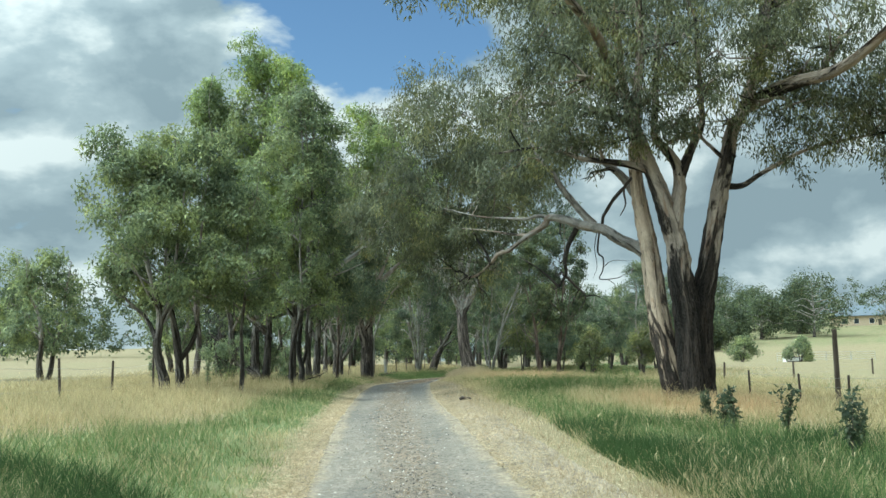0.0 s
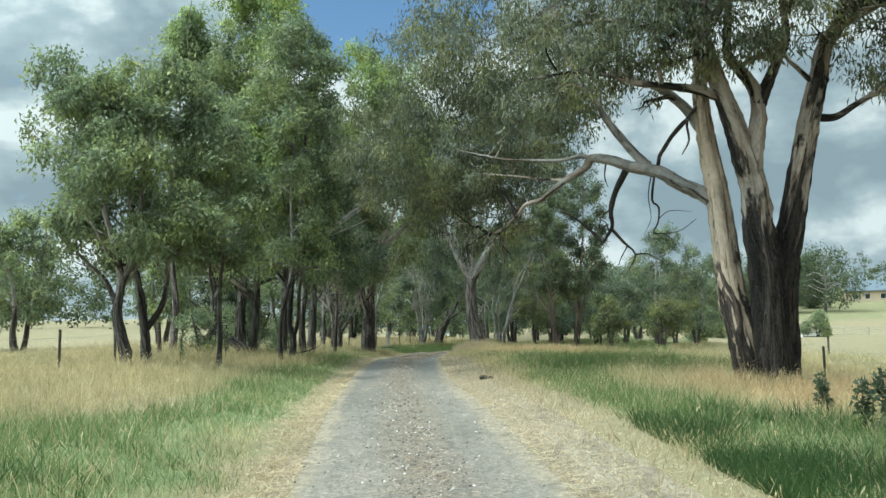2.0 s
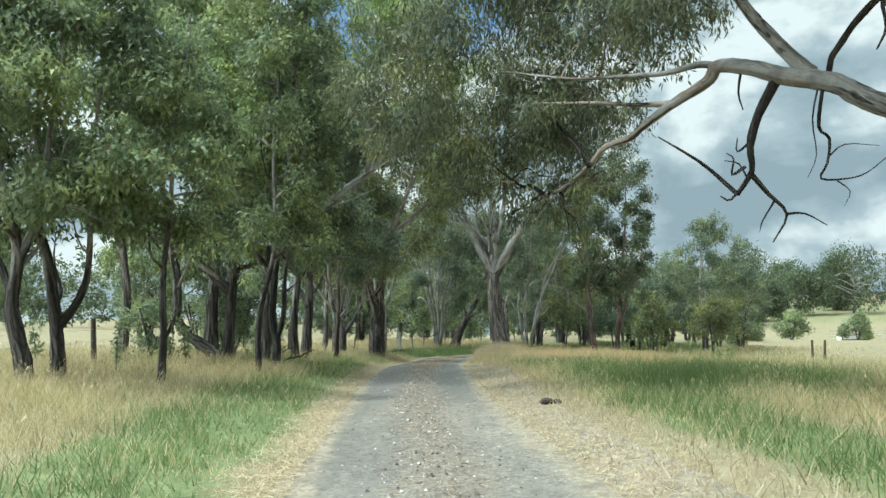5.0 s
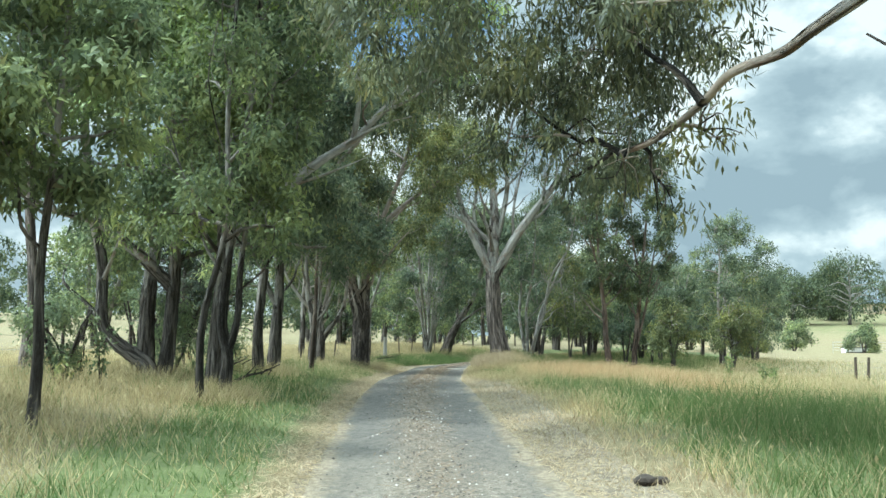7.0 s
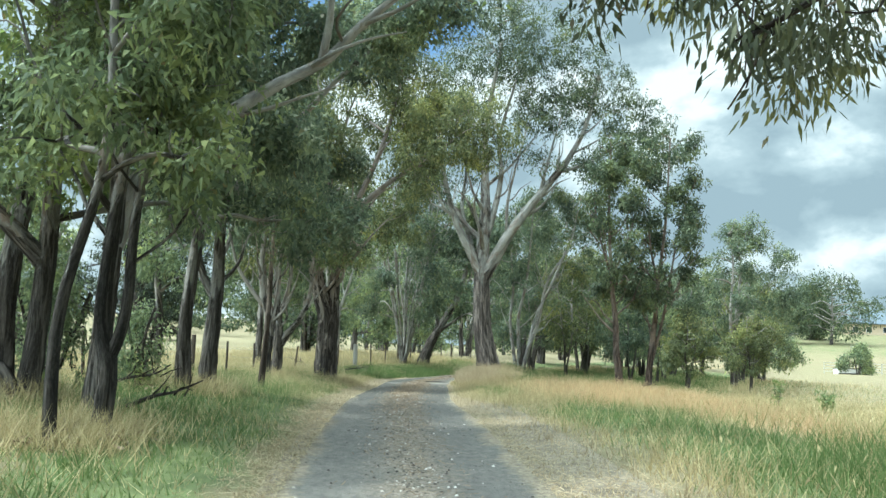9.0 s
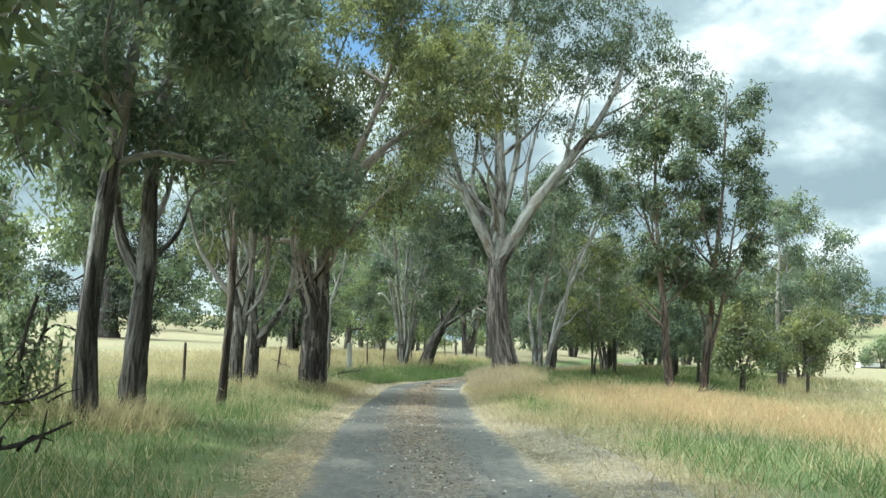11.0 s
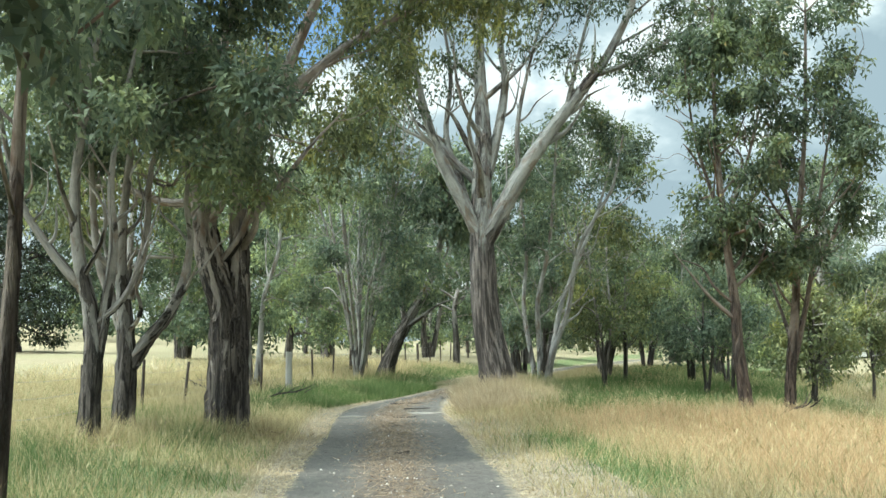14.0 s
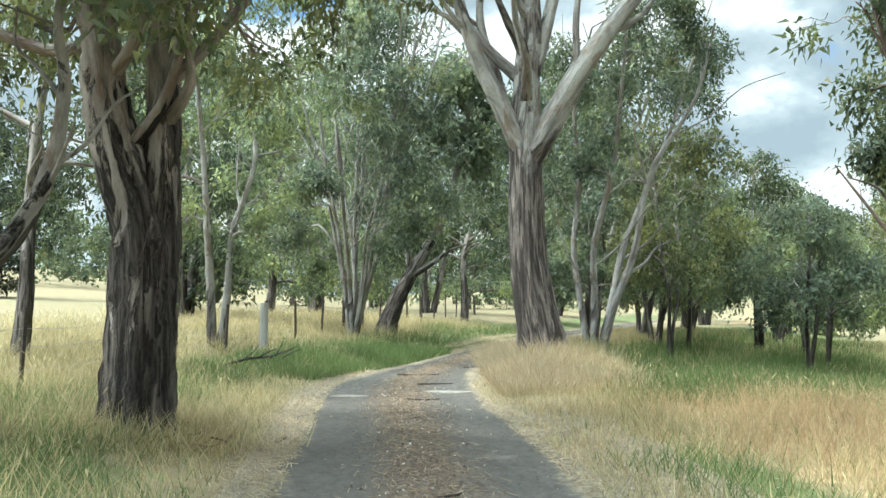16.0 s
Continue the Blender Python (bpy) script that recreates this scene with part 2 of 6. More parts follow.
def ground_material():
    """Paddock and verge: the attributes say where green and russet grass grow."""
    n = Nodes("paddock")
    big = n.noise(0.08, 4.0, 0.6)
    small = n.noise(2.4, 5.0, 0.65)
    grain = n.noise(22.0, 3.0, 0.6)
    dry = n.ramp(small, (0.25, (0.175, 0.142, 0.085)), (0.55, (0.258, 0.213, 0.128)), (0.8, (0.33, 0.277, 0.18)))
    dry = n.mix(n.ramp(big, (0.42, 0.0), (0.66, 0.6)), dry, (0.225, 0.205, 0.112))
    green = n.ramp(small, (0.25, (0.085, 0.110, 0.045)), (0.6, (0.160, 0.182, 0.080)), (0.85, (0.27, 0.265, 0.135)))
    rust = n.ramp(small, (0.25, (0.30, 0.20, 0.11)), (0.7, (0.48, 0.35, 0.20)))
    wob = n.math("MULTIPLY", n.math("SUBTRACT", n.noise(0.6, 5.0, 0.65), 0.5), 1.1)
    g = n.math("ADD", n.attr("green"), wob, True)
    r = n.math("ADD", n.attr("russet"), wob, True)
    col = n.mix(n.ramp(r, (0.4, 0.0), (0.65, 1.0)), dry, rust)
    col = n.mix(n.ramp(g, (0.38, 0.0), (0.66, 1.0)), col, green)
    col = n.mix(1.0, col, n.ramp(grain, (0.2, 0.62), (0.8, 1.12)), "MULTIPLY")
    n.bump(n.math("ADD", small, n.math("MULTIPLY", grain, 0.4)), 0.7, 0.12)
    return n.done(col, 0.95, 0.0, 0.1)


def road_material():
    """Worn bitumen in the wheel tracks, loose gravel between them, straw at the edges."""
    n = Nodes("worn_road")
    u = n.attr("across")
    wob = n.math("MULTIPLY", n.math("SUBTRACT", n.noise(1.3, 5.0, 0.65, (1.0, 0.4, 1.0)), 0.5), 0.75)
    wob2 = n.math("MULTIPLY", n.math("SUBTRACT", n.noise(7.0, 4.0, 0.7), 0.5), 0.55)
    au = n.math("ADD", n.math("ABSOLUTE", u), n.math("ADD", wob, wob2))
    stones = n.voronoi(30.0).outputs["Color"]
    speck = n.noise(60.0, 3.0, 0.7)
    # lane colour darkens past 37 m along it, and again past 55 m
    bitumen = n.mix(n.attr("far_lane"), n.ramp(speck, (0.3, (0.118, 0.107, 0.092)), (0.7, (0.200, 0.183, 0.160))), n.ramp(speck, (0.3, (0.110, 0.103, 0.096)), (0.7, (0.200, 0.189, 0.176))))
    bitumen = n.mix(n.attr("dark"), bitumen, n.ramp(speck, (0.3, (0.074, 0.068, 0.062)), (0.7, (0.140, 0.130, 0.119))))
    stone_col = n.mix(stones, (0.085, 0.072, 0.059), (0.38, 0.335, 0.28))
    far_lane = n.attr("far_lane")
    mottle = n.ramp(n.noise(8.0, 8.0, 0.80, (1.0, 0.4, 1.0)), (0.30, (0.55, 0.54, 0.53)), (0.5, (0.95, 0.94, 0.92)), (0.72, (1.35, 1.33, 1.28)))
    gravel = n.mix(n.ramp(n.noise(1.7, 5.0, 0.7), (0.45, 0.0), (0.7, 0.28)), stone_col, (0.24, 0.17, 0.11))
    straw = n.ramp(n.noise(14.0, 5.0, 0.7, (1.0, 0.5, 1.0)), (0.3, (0.15, 0.120, 0.083)), (0.7, (0.37, 0.31, 0.222)))
    straw = n.mix(n.ramp(n.noise(2.6, 6.0, 0.7, (1.0, 0.6, 1.0)), (0.50, 0.0), (0.64, 0.75)), straw, (0.12, 0.10, 0.078))
    pale = n.mix(far_lane, n.ramp(n.noise(0.5, 4.0, 0.6, (1.0, 0.3, 1.0)), (0.4, (0.85, 0.85, 0.85)), (0.62, (1.22, 1.20, 1.15))), (0.98, 0.97, 0.95))
    dust = n.math("MULTIPLY", n.ramp(n.noise(1.6, 4.0, 0.6, (1.0, 0.22, 1.0)), (0.40, 0.15), (0.62, 0.65)), n.math("SUBTRACT", 1.0, n.math("MULTIPLY", far_lane, 0.85)))
    col = n.mix(dust, bitumen, stone_col)
    col = n.mix(1.0, col, pale, "MULTIPLY")
    gravel = n.mix(1.0, gravel, n.mix(n.attr("dark"), n.mix(far_lane, (0.82, 0.79, 0.75), (0.92, 0.89, 0.86)), (0.66, 0.58, 0.52)), "MULTIPLY")
    col = n.mix(n.ramp(au, (0.16, 0.9), (0.66, 0.0)), col, gravel)
    col = n.mix(1.0, col, mottle, "MULTIPLY")
    col = n.mix(n.ramp(n.math("MULTIPLY", au, 0.5), (0.64, 0.0), (0.73, 1.0)), col, straw)
    n.bump(n.math("ADD", n.math("MULTIPLY", n.voronoi(30.0).outputs["Distance"], 0.8), speck), 0.8, 0.03)
    return n.done(col, 0.92, 0.0, 0.25)


def plain_material(name, a, b, scale=6.0, rough=0.8, metal=0.0, stretch=None, bump=0.3, spec=0.3):
    n = Nodes(name)
    f = n.noise(scale, 5.0, 0.6, stretch)
    n.bump(f, bump, 0.01)
    return n.done(n.ramp(f, (0.3, a), (0.7, b)), rough, metal, spec)


POST_WOOD = plain_material("post_wood", (0.045, 0.035, 0.028), (0.14, 0.11, 0.085), 8.0, 0.95, 0.0, (1, 1, 0.15))
POST_STEEL = plain_material("post_steel", (0.035, 0.03, 0.028), (0.10, 0.075, 0.06), 14.0, 0.7, 0.3)
WIRE = plain_material("fence_wire", (0.20, 0.19, 0.18), (0.34, 0.33, 0.31), 20.0, 0.5, 0.8)
PIPE = plain_material("galvanised_pipe", (0.38, 0.39, 0.40), (0.56, 0.57, 0.58), 9.0, 0.45, 0.7)
WALL_BRICK = plain_material("cream_brick", (0.52, 0.40, 0.28), (0.62, 0.50, 0.37), 3.0, 0.9)
ROOF_STEEL = plain_material("roof_steel", (0.085, 0.105, 0.125), (0.125, 0.15, 0.17), 1.2, 0.75, 0.0)
DARK_GLASS = plain_material("window_glass", (0.02, 0.025, 0.03), (0.04, 0.045, 0.05), 2.0, 0.08, 0.0, None, 0.0, 0.6)
TRIM_PAINT = plain_material("white_trim", (0.70, 0.69, 0.66), (0.80, 0.79, 0.76), 5.0, 0.6)


def stone_material():
    n = Nodes("loose_stone")
    return n.done(n.ramp(n.island(), (0.0, (0.045, 0.038, 0.032)), (0.55, (0.15, 0.13, 0.108)), (0.85, (0.34, 0.30, 0.255)), (1.0, (0.56, 0.52, 0.46))), 0.95, 0.0, 0.2)


STONE = stone_material()
PALE_PATCH = plain_material("pale_patch_tone", (0.24, 0.215, 0.18), (0.40, 0.365, 0.31), 16.0, 0.95)
CLOD = plain_material("dark_clod", (0.025, 0.020, 0.016), (0.07, 0.055, 0.045), 9.0, 0.95)


# ---- building helpers ----
def mesh_of(name, verts, quads, material, attrs=None, smooth=False):
    """A mesh from arrays of places and of faces with three or four corners each."""
    verts = np.asarray(verts, np.float32)
    quads = np.asarray(quads, np.int32)
    corners = quads.shape[1]
    me = bpy.data.meshes.new(name)
    me.vertices.add(len(verts))
    me.vertices.foreach_set("co", verts.ravel())
    me.loops.add(quads.size)
    me.loops.foreach_set("vertex_index", quads.ravel())
    me.polygons.add(len(quads))
    me.polygons.foreach_set("loop_start", np.arange(0, quads.size, corners, dtype=np.int32))
    me.polygons.foreach_set("loop_total", np.full(len(quads), corners, np.int32))
    if smooth:
        me.polygons.foreach_set("use_smooth", np.ones(len(quads), bool))
    for key, values in (attrs or {}).items():
        a = me.attributes.new(key, "FLOAT", "POINT")
        a.data.foreach_set("value", np.asarray(values, np.float32))
    me.materials.append(material)
    me.update(calc_edges=True)
    return me


def child(name, me, parent, label=""):
    ob = new(name, me)
    ob.parent = parent
    if label:
        ob["label"] = label
    return ob


def part(name, bm, material, parent, label=""):
    me = bpy.data.meshes.new(name)
    bm.to_mesh(me)
    bm.free()
    me.materials.append(material)
    return child(name, me, parent, label)


def box_into(bm, x0, y0, z0, x1, y1, z1, bevel=0.0):
    r = bmesh.ops.create_cube(bm, size=1.0, matrix=Matrix.Translation(((x0 + x1) / 2, (y0 + y1) / 2, (z0 + z1) / 2)) @ Matrix.Diagonal((x1 - x0, y1 - y0, z1 - z0, 1)))
    if bevel:
        edges = list({e for v in r["verts"] for e in v.link_edges})
        bmesh.ops.bevel(bm, geom=edges, offset=bevel, segments=1, affect="EDGES")
    return bm


def box_bm(*a, bevel=0.0):
    return box_into(bmesh.new(), *a, bevel=bevel)


class Wood:
    """Gathers swept limbs into one mesh."""

    def __init__(self):
        self.v, self.q, self.g, self.n = [], [], [], 0

    def limb(self, pts, r0, r1, sides=7, rough=0.0, rng=None, flare=0.0, power=1.0, closed=True):
        pts = smooth_path(pts, 2 if sides < 4 else 3 if sides < 7 else 6)
        k = len(pts)
        f = np.linspace(0, 1, k)
        rad = r0 + (r1 - r0) * f ** power
        if flare:
            rad = rad * (1 + flare * np.exp(-f * k / 3.0))
        tang = np.gradient(pts, axis=0)
        tang /= np.linalg.norm(tang, axis=1)[:, None] + 1e-9
        ref = np.array([0.31, 0.95, 0.05])
        a = np.cross(tang, ref)
        a /= np.linalg.norm(a, axis=1)[:, None] + 1e-9
        b = np.cross(tang, a)
        ang = np.linspace(0, 2 * np.pi, sides, endpoint=False)
        rr = np.repeat(rad[:, None], sides, 1)
        if rough and rng is not None:
            flute = 1 + rough * (0.6 * np.sin(ang * 5 + rng.uniform(0, 6)) + 0.5 * np.sin(ang * 3 + rng.uniform(0, 6)) + 0.5 * np.sin(ang * 9 + rng.uniform(0, 6)))
            rr = rr * flute[None, :] * (1 + rough * 0.5 * rng.standard_normal((k, sides)))
        ring = pts[:, None, :] + rr[..., None] * (np.cos(ang)[None, :, None] * a[:, None, :] + np.sin(ang)[None, :, None] * b[:, None, :])
        i = np.arange(k - 1)[:, None] * sides
        j = np.arange(sides)[None, :]
        j2 = (j + 1) % sides
        q = np.stack([i + j, i + j2, i + sides + j2, i + sides + j], -1).reshape(-1, 4) + self.n
        run = np.concatenate([[0], np.cumsum(np.linalg.norm(np.diff(pts, axis=0), axis=1))]) + pts[0, 2]
        shift = 3.7 * pts[0, 0] + 1.3 * pts[1, 1] + 2.1 * len(self.v)
        grain = np.stack([rr * np.cos(ang)[None, :] + shift, rr * np.sin(ang)[None, :] + 0.6 * shift, np.repeat(run[:, None], sides, 1)], -1)
        self.g.append(grain.reshape(-1, 3))
        self.v.append(ring.reshape(-1, 3))
        self.q.append(q)
        self.n += k * sides
        return pts, rad

    def mesh(self, name, material):
        me = mesh_of(name, np.concatenate(self.v), np.concatenate(self.q), material, smooth=True)
        at = me.attributes.new("grain", "FLOAT_VECTOR", "POINT")
        at.data.foreach_set("vector", np.concatenate(self.g).astype(np.float32).ravel())
        return me


def smooth_path(pts, per):
    """Catmull-Rom through the points."""
    p = np.asarray(pts, float)
    if len(p) < 3:
        return np.array([p[0] + (p[-1] - p[0]) * s for s in np.linspace(0, 1, per + 1)])
    p = np.vstack([2 * p[0] - p[1], p, 2 * p[-1] - p[-2]])
    out = []
    for i in range(1, len(p) - 2):
        for s in np.linspace(0, 1, per, endpoint=False):
            a, b, c, d = p[i - 1:i + 3]
            out.append(0.5 * (2 * b + (c - a) * s + (2 * a - 5 * b + 4 * c - d) * s * s + (3 * b - 3 * c + d - a) * s ** 3))
    out.append(p[-2])
    return np.array(out)


def leaves_at(centres, per, spread, length, width, droop, rng, outward=None, kite=False):
    """Tufts of narrow leaves round the centres: three corners a leaf, or four."""
    n = len(centres) * per
    size = np.repeat(rng.uniform(0.65, 1.4, len(centres)), per)
    u = rng.normal(0, 1, (n, 3))
    u /= np.linalg.norm(u, axis=1)[:, None]
    r = (rng.random(n) ** 0.5) * size * spread * 1.7
    p = np.repeat(centres, per, 0) + u * r[:, None] * np.array([1.0, 1.0, 0.72])
    p[:, 2] -= rng.random(n) ** 2 * spread * droop * 0.9
    d = rng.normal(0, 1, (n, 3)) + 0.5 * u
    d[:, 2] -= droop * 1.3
    d /= np.linalg.norm(d, axis=1)[:, None]
    face = rng.normal(0, 0.55, (n, 3)) + 0.45 * u + np.array([0.0, 0.0, 0.25])
    if outward is not None:
        face += 0.75 * np.repeat(outward, per, 0)
    s = np.cross(d, face)
    s /= np.linalg.norm(s, axis=1)[:, None] + 1e-9
    ln = length * rng.uniform(0.6, 1.3, n)[:, None]
    wd = width * rng.uniform(0.7, 1.3, n)[:, None]
    if kite:
        return np.stack([p, p + d * ln * 0.35 + s * wd, p + d * ln + s * wd * 0.5, p + d * ln * 0.45 - s * wd * 0.75], 1).reshape(-1, 3)
    return np.stack([p + d * ln * 0.25 + s * wd, p + d * ln, p + d * ln * 0.1 - s * wd * 0.8], 1).reshape(-1, 3)


def in_ellipsoids(clumps, count, rng):
    """Spray centres in the clumps, denser towards their outside, in number as the clumps are large."""
    vol = np.array([(c[3] * c[4] * c[5]) ** 0.75 for c in clumps])
    pick = rng.choice(len(clumps), count, p=vol / vol.sum())
    u = rng.normal(0, 1, (count, 3))
    u /= np.linalg.norm(u, axis=1)[:, None]
    r = rng.random(count) ** 0.40
    cl = np.array(clumps, float)
    return cl[pick, :3] + u * r[:, None] * cl[pick, 3:6], u


def grow_tree(name, label, base, stems, clumps, leaves, bark, foliage, seed, length=0.16, width=0.022, droop=1.0, spray=0.40, per=70, flare=0.35, sides=10, rough=0.10, bare=(), twigs=4, category="tree", barks=None, stout=1.0, lean_by=2.3, kite=False, boughs=5):
    """stems: (points, thick, thin) from the base; clumps: (x, y, z, rx, ry, rz) of foliage, all from the base."""
    rng = np.random.default_rng(seed)
    tree = tagged(new(name), label, category, "trees along the lane")
    tree.location, tree.rotation_euler = base, (0, radians(lean_by), 0)
    trunk, paths = None, []
    for i, (pts, r0, r1) in enumerate(stems):
        w = Wood()
        pa, ra = w.limb(pts, r0, r1, sides if r0 > 0.12 else 7, rough if r0 > 0.12 else 0.05, rng, (flare if r0 > 0.3 else 0.15) if pts[0][2] < 0.3 else 0.0)
        paths.append((pa, ra))
        ob = child("trunk" if pts[0][2] < 0.3 else "limb", w.mesh("trunk" if i == 0 else "limb", barks.get(i, bark) if barks else bark), tree)
        trunk = trunk or ob
    for pts, r0, r1 in bare:
        w = Wood()
        w.limb(pts, r0, r1, 6, 0.12, rng)
        child("dead_branch", w.mesh("dead_branch", BARK_DEAD), tree, "bare dead hanging branch")
    allp = np.concatenate([p for p, _ in paths])
    allr = np.concatenate([r for _, r in paths])
    tw = Wood()
    # rising boughs off the stems, on which the foliage hangs
    br = np.random.default_rng(seed + 500)
    more_p, more_r = [], []
    for pa, ra in paths:
        reach = np.linalg.norm(pa[-1] - pa[0])
        if ra[0] < 0.07 or reach < 3.0:
            continue
        for j in range(boughs):
            k = int(len(pa) * (0.34 + 0.56 * (j + br.random()) / boughs))
            t = pa[min(k + 1, len(pa) - 1)] - pa[k - 1]
            t = t / np.linalg.norm(t)
            a = br.uniform(0, 2 * math.pi)
            out = np.array([math.cos(a), math.sin(a), 0.15])
            ln = reach * br.uniform(0.13, 0.26)
            p1 = pa[k] + ln * 0.36 * (0.55 * t + 0.75 * out)
            p2 = p1 + ln * 0.34 * (0.85 * t + 0.50 * out) + br.normal(0, 0.07, 3) * ln
            p3 = p2 + ln * 0.36 * (0.80 * t + 0.55 * out) + br.normal(0, 0.10, 3) * ln
            r = ra[k] * br.uniform(0.34, 0.58)
            pb, rb = tw.limb([pa[k], p1, p2, p3], r, min(0.012, r), 6, 0.06, br)
            more_p.append(pb[2:])
            more_r.append(rb[2:])
    if more_p:
        allp, allr = np.concatenate([allp, *more_p]), np.concatenate([allr, *more_r])
    if len(clumps):
        for c in clumps:
            c = np.array(c, float)
            cost = np.linalg.norm(allp - c[:3], axis=1) + 1.2 * np.maximum(0, allp[:, 2] - c[2] + 0.3 * c[5]) + 2.0 * (allp[:, 2] < 1.2)
            k = int(np.argmin(cost))
            a, b = allp[k], c[:3]
            d = np.linalg.norm(b - a)
            m1 = a + (b - a) * 0.35 + rng.normal(0, 0.09, 3) * d + np.array([0, 0, 0.10 * d])
            m2 = a + (b - a) * 0.7 + rng.normal(0, 0.07, 3) * d + np.array([0, 0, 0.08 * d])
            r = min(allr[k] * 0.75, stout * (0.025 + 0.017 * d + 0.012 * c[3]))
            tw.limb([a, m1, m2, b], r, r * 0.45, 4, 0.08, rng)
            for _ in range(twigs):
                u = rng.normal(0, 1, 3)
                u /= np.linalg.norm(u)
                e = b + u * c[3:6] * rng.uniform(0.6, 0.98)
                s0 = m2 + (b - m2) * rng.random()
                mm = (s0 + e) / 2 + rng.normal(0, 0.10, 3) * c[3]
                tw.limb([s0, mm, e], r * 0.45, 0.008, 3)
        tagged(child("branchwork", tw.mesh("branchwork", bark), tree), "fine branches and twigs of the crown", kind="stuff")
        cs, outward = in_ellipsoids(clumps, max(4, int(1.10 * leaves / per)), rng)
        v = leaves_at(cs, per, spray, length, width, droop, rng, outward, kite)
        q = np.arange(len(v), dtype=np.int32).reshape(-1, 4 if kite else 3)
        tagged(child("crown", mesh_of("crown", v, q, foliage), tree), kind="stuff")
    return tree


def crown_clumps(rng, low, high, radius, count, cx=0.0, cy=0.0, size=0.34):
    """An uneven crown between two heights."""
    out = []
    for i in range(count):
        f = (i + 0.5) / count
        z = low + (high - low) * f
        reach = radius * math.sin(math.pi * min(0.95, 0.22 + 0.70 * f)) * rng.uniform(0.30, 1.12)
        a = i * 2.4 + rng.uniform(-0.5, 0.5)
        s = radius * size * rng.uniform(0.45, 1.15)
        out.append((cx * f ** 1.3 + reach * math.cos(a), cy * f ** 1.3 + reach * math.sin(a), z, s, s, s * rng.uniform(0.7, 1.05)))
    return out


def common_tree(label, x, y, height, radius, thick, leaves, bark, foliage, seed, low=0.3, stems=1, lean=(0.0, 0.0), count=14, name="gum_tree", spread=0.5, given=None, extra=(), clump=0.34, **kw):
    """A gum of the row: some stems that part near the ground, and a crown of clumps."""
    rng = np.random.default_rng(seed + 1000)
    st = []
    for i in range(stems):
        a = 2 * math.pi * i / stems + rng.uniform(0, 1.5)
        ox, oy = (0, 0) if stems == 1 else (0.8 * thick * math.cos(a), 0.8 * thick * math.sin(a))
        gx, gy = (0, 0) if stems == 1 else (spread * radius * math.cos(a), spread * radius * math.sin(a))
        pts = [(ox, oy, -0.3)]
        for f in (0.12, 0.28, 0.48, 0.7, 0.9):
            pts.append((ox + gx * f + lean[0] * f ** 1.7 + rng.normal(0, 0.02) * height * f ** 0.7, oy + gy * f + lean[1] * f ** 1.7 + rng.normal(0, 0.02) * height * f ** 0.7, f * height * rng.uniform(0.96, 1.03)))
        st.append((pts, thick * rng.uniform(0.8, 1.1), 0.03))
    if given:
        st = given
    cl = crown_clumps(rng, height * low, height * 0.95, radius, int(count * 1.9), lean[0], lean[1], clump) + list(extra)
    return grow_tree(name, label, (x, y, ground(x, y)), st, cl, leaves, bark, foliage, seed, **kw)


# ---- the lay of the land ----
ROAD_Y = np.array([-60, 0, 15, 20, 26, 32, 38, 45, 55, 63, 70, 76, 84, 88, 92, 96.5, 103, 110, 125, 140, 170])
ROAD_X = np.array([3.0, 0.45, -0.5, -0.86, -1.25, -1.6, -1.93, -2.2, -2.38, -2.5, -2.35, -2.1, -1.9, -1.35, -0.1, 1.25, 3.6, 6.5, 13.0, 20.0, 34.0])
LEVEL_Y = np.array([-60, 0, 5, 10, 16, 21, 26, 32, 38, 43, 48, 55, 60, 70, 84, 95, 110, 170])
LEVEL_Z = np.array([0.0, -0.07, -0.10, -0.12, -0.08, 0.12, 0.28, 0.29, 0.35, 0.43, 0.50, 0.55, 0.50, 0.36, 0.22, 0.35, 0.55, 0.7])


def eased(y, ys, zs):
    """Linear steps, rounded off."""
    return (np.interp(y - 2.0, ys, zs) + np.interp(y - 0.7, ys, zs) + np.interp(y + 0.7, ys, zs) + np.interp(y + 2.0, ys, zs)) / 4


def road_centre(y):
    return eased(y, ROAD_Y, ROAD_X)


def road_level(y):
    return eased(y, LEVEL_Y, LEVEL_Z)


def road_width(y):
    """The lane narrows to a track where the bitumen ends."""
    return eased(y, [0, 15, 25, 34, 46, 60, 70, 80, 86, 92, 97], [1.0, 1.0, 0.92, 0.92, 1.0, 1.03, 1.12, 1.2, 1.12, 0.6, 0.48])


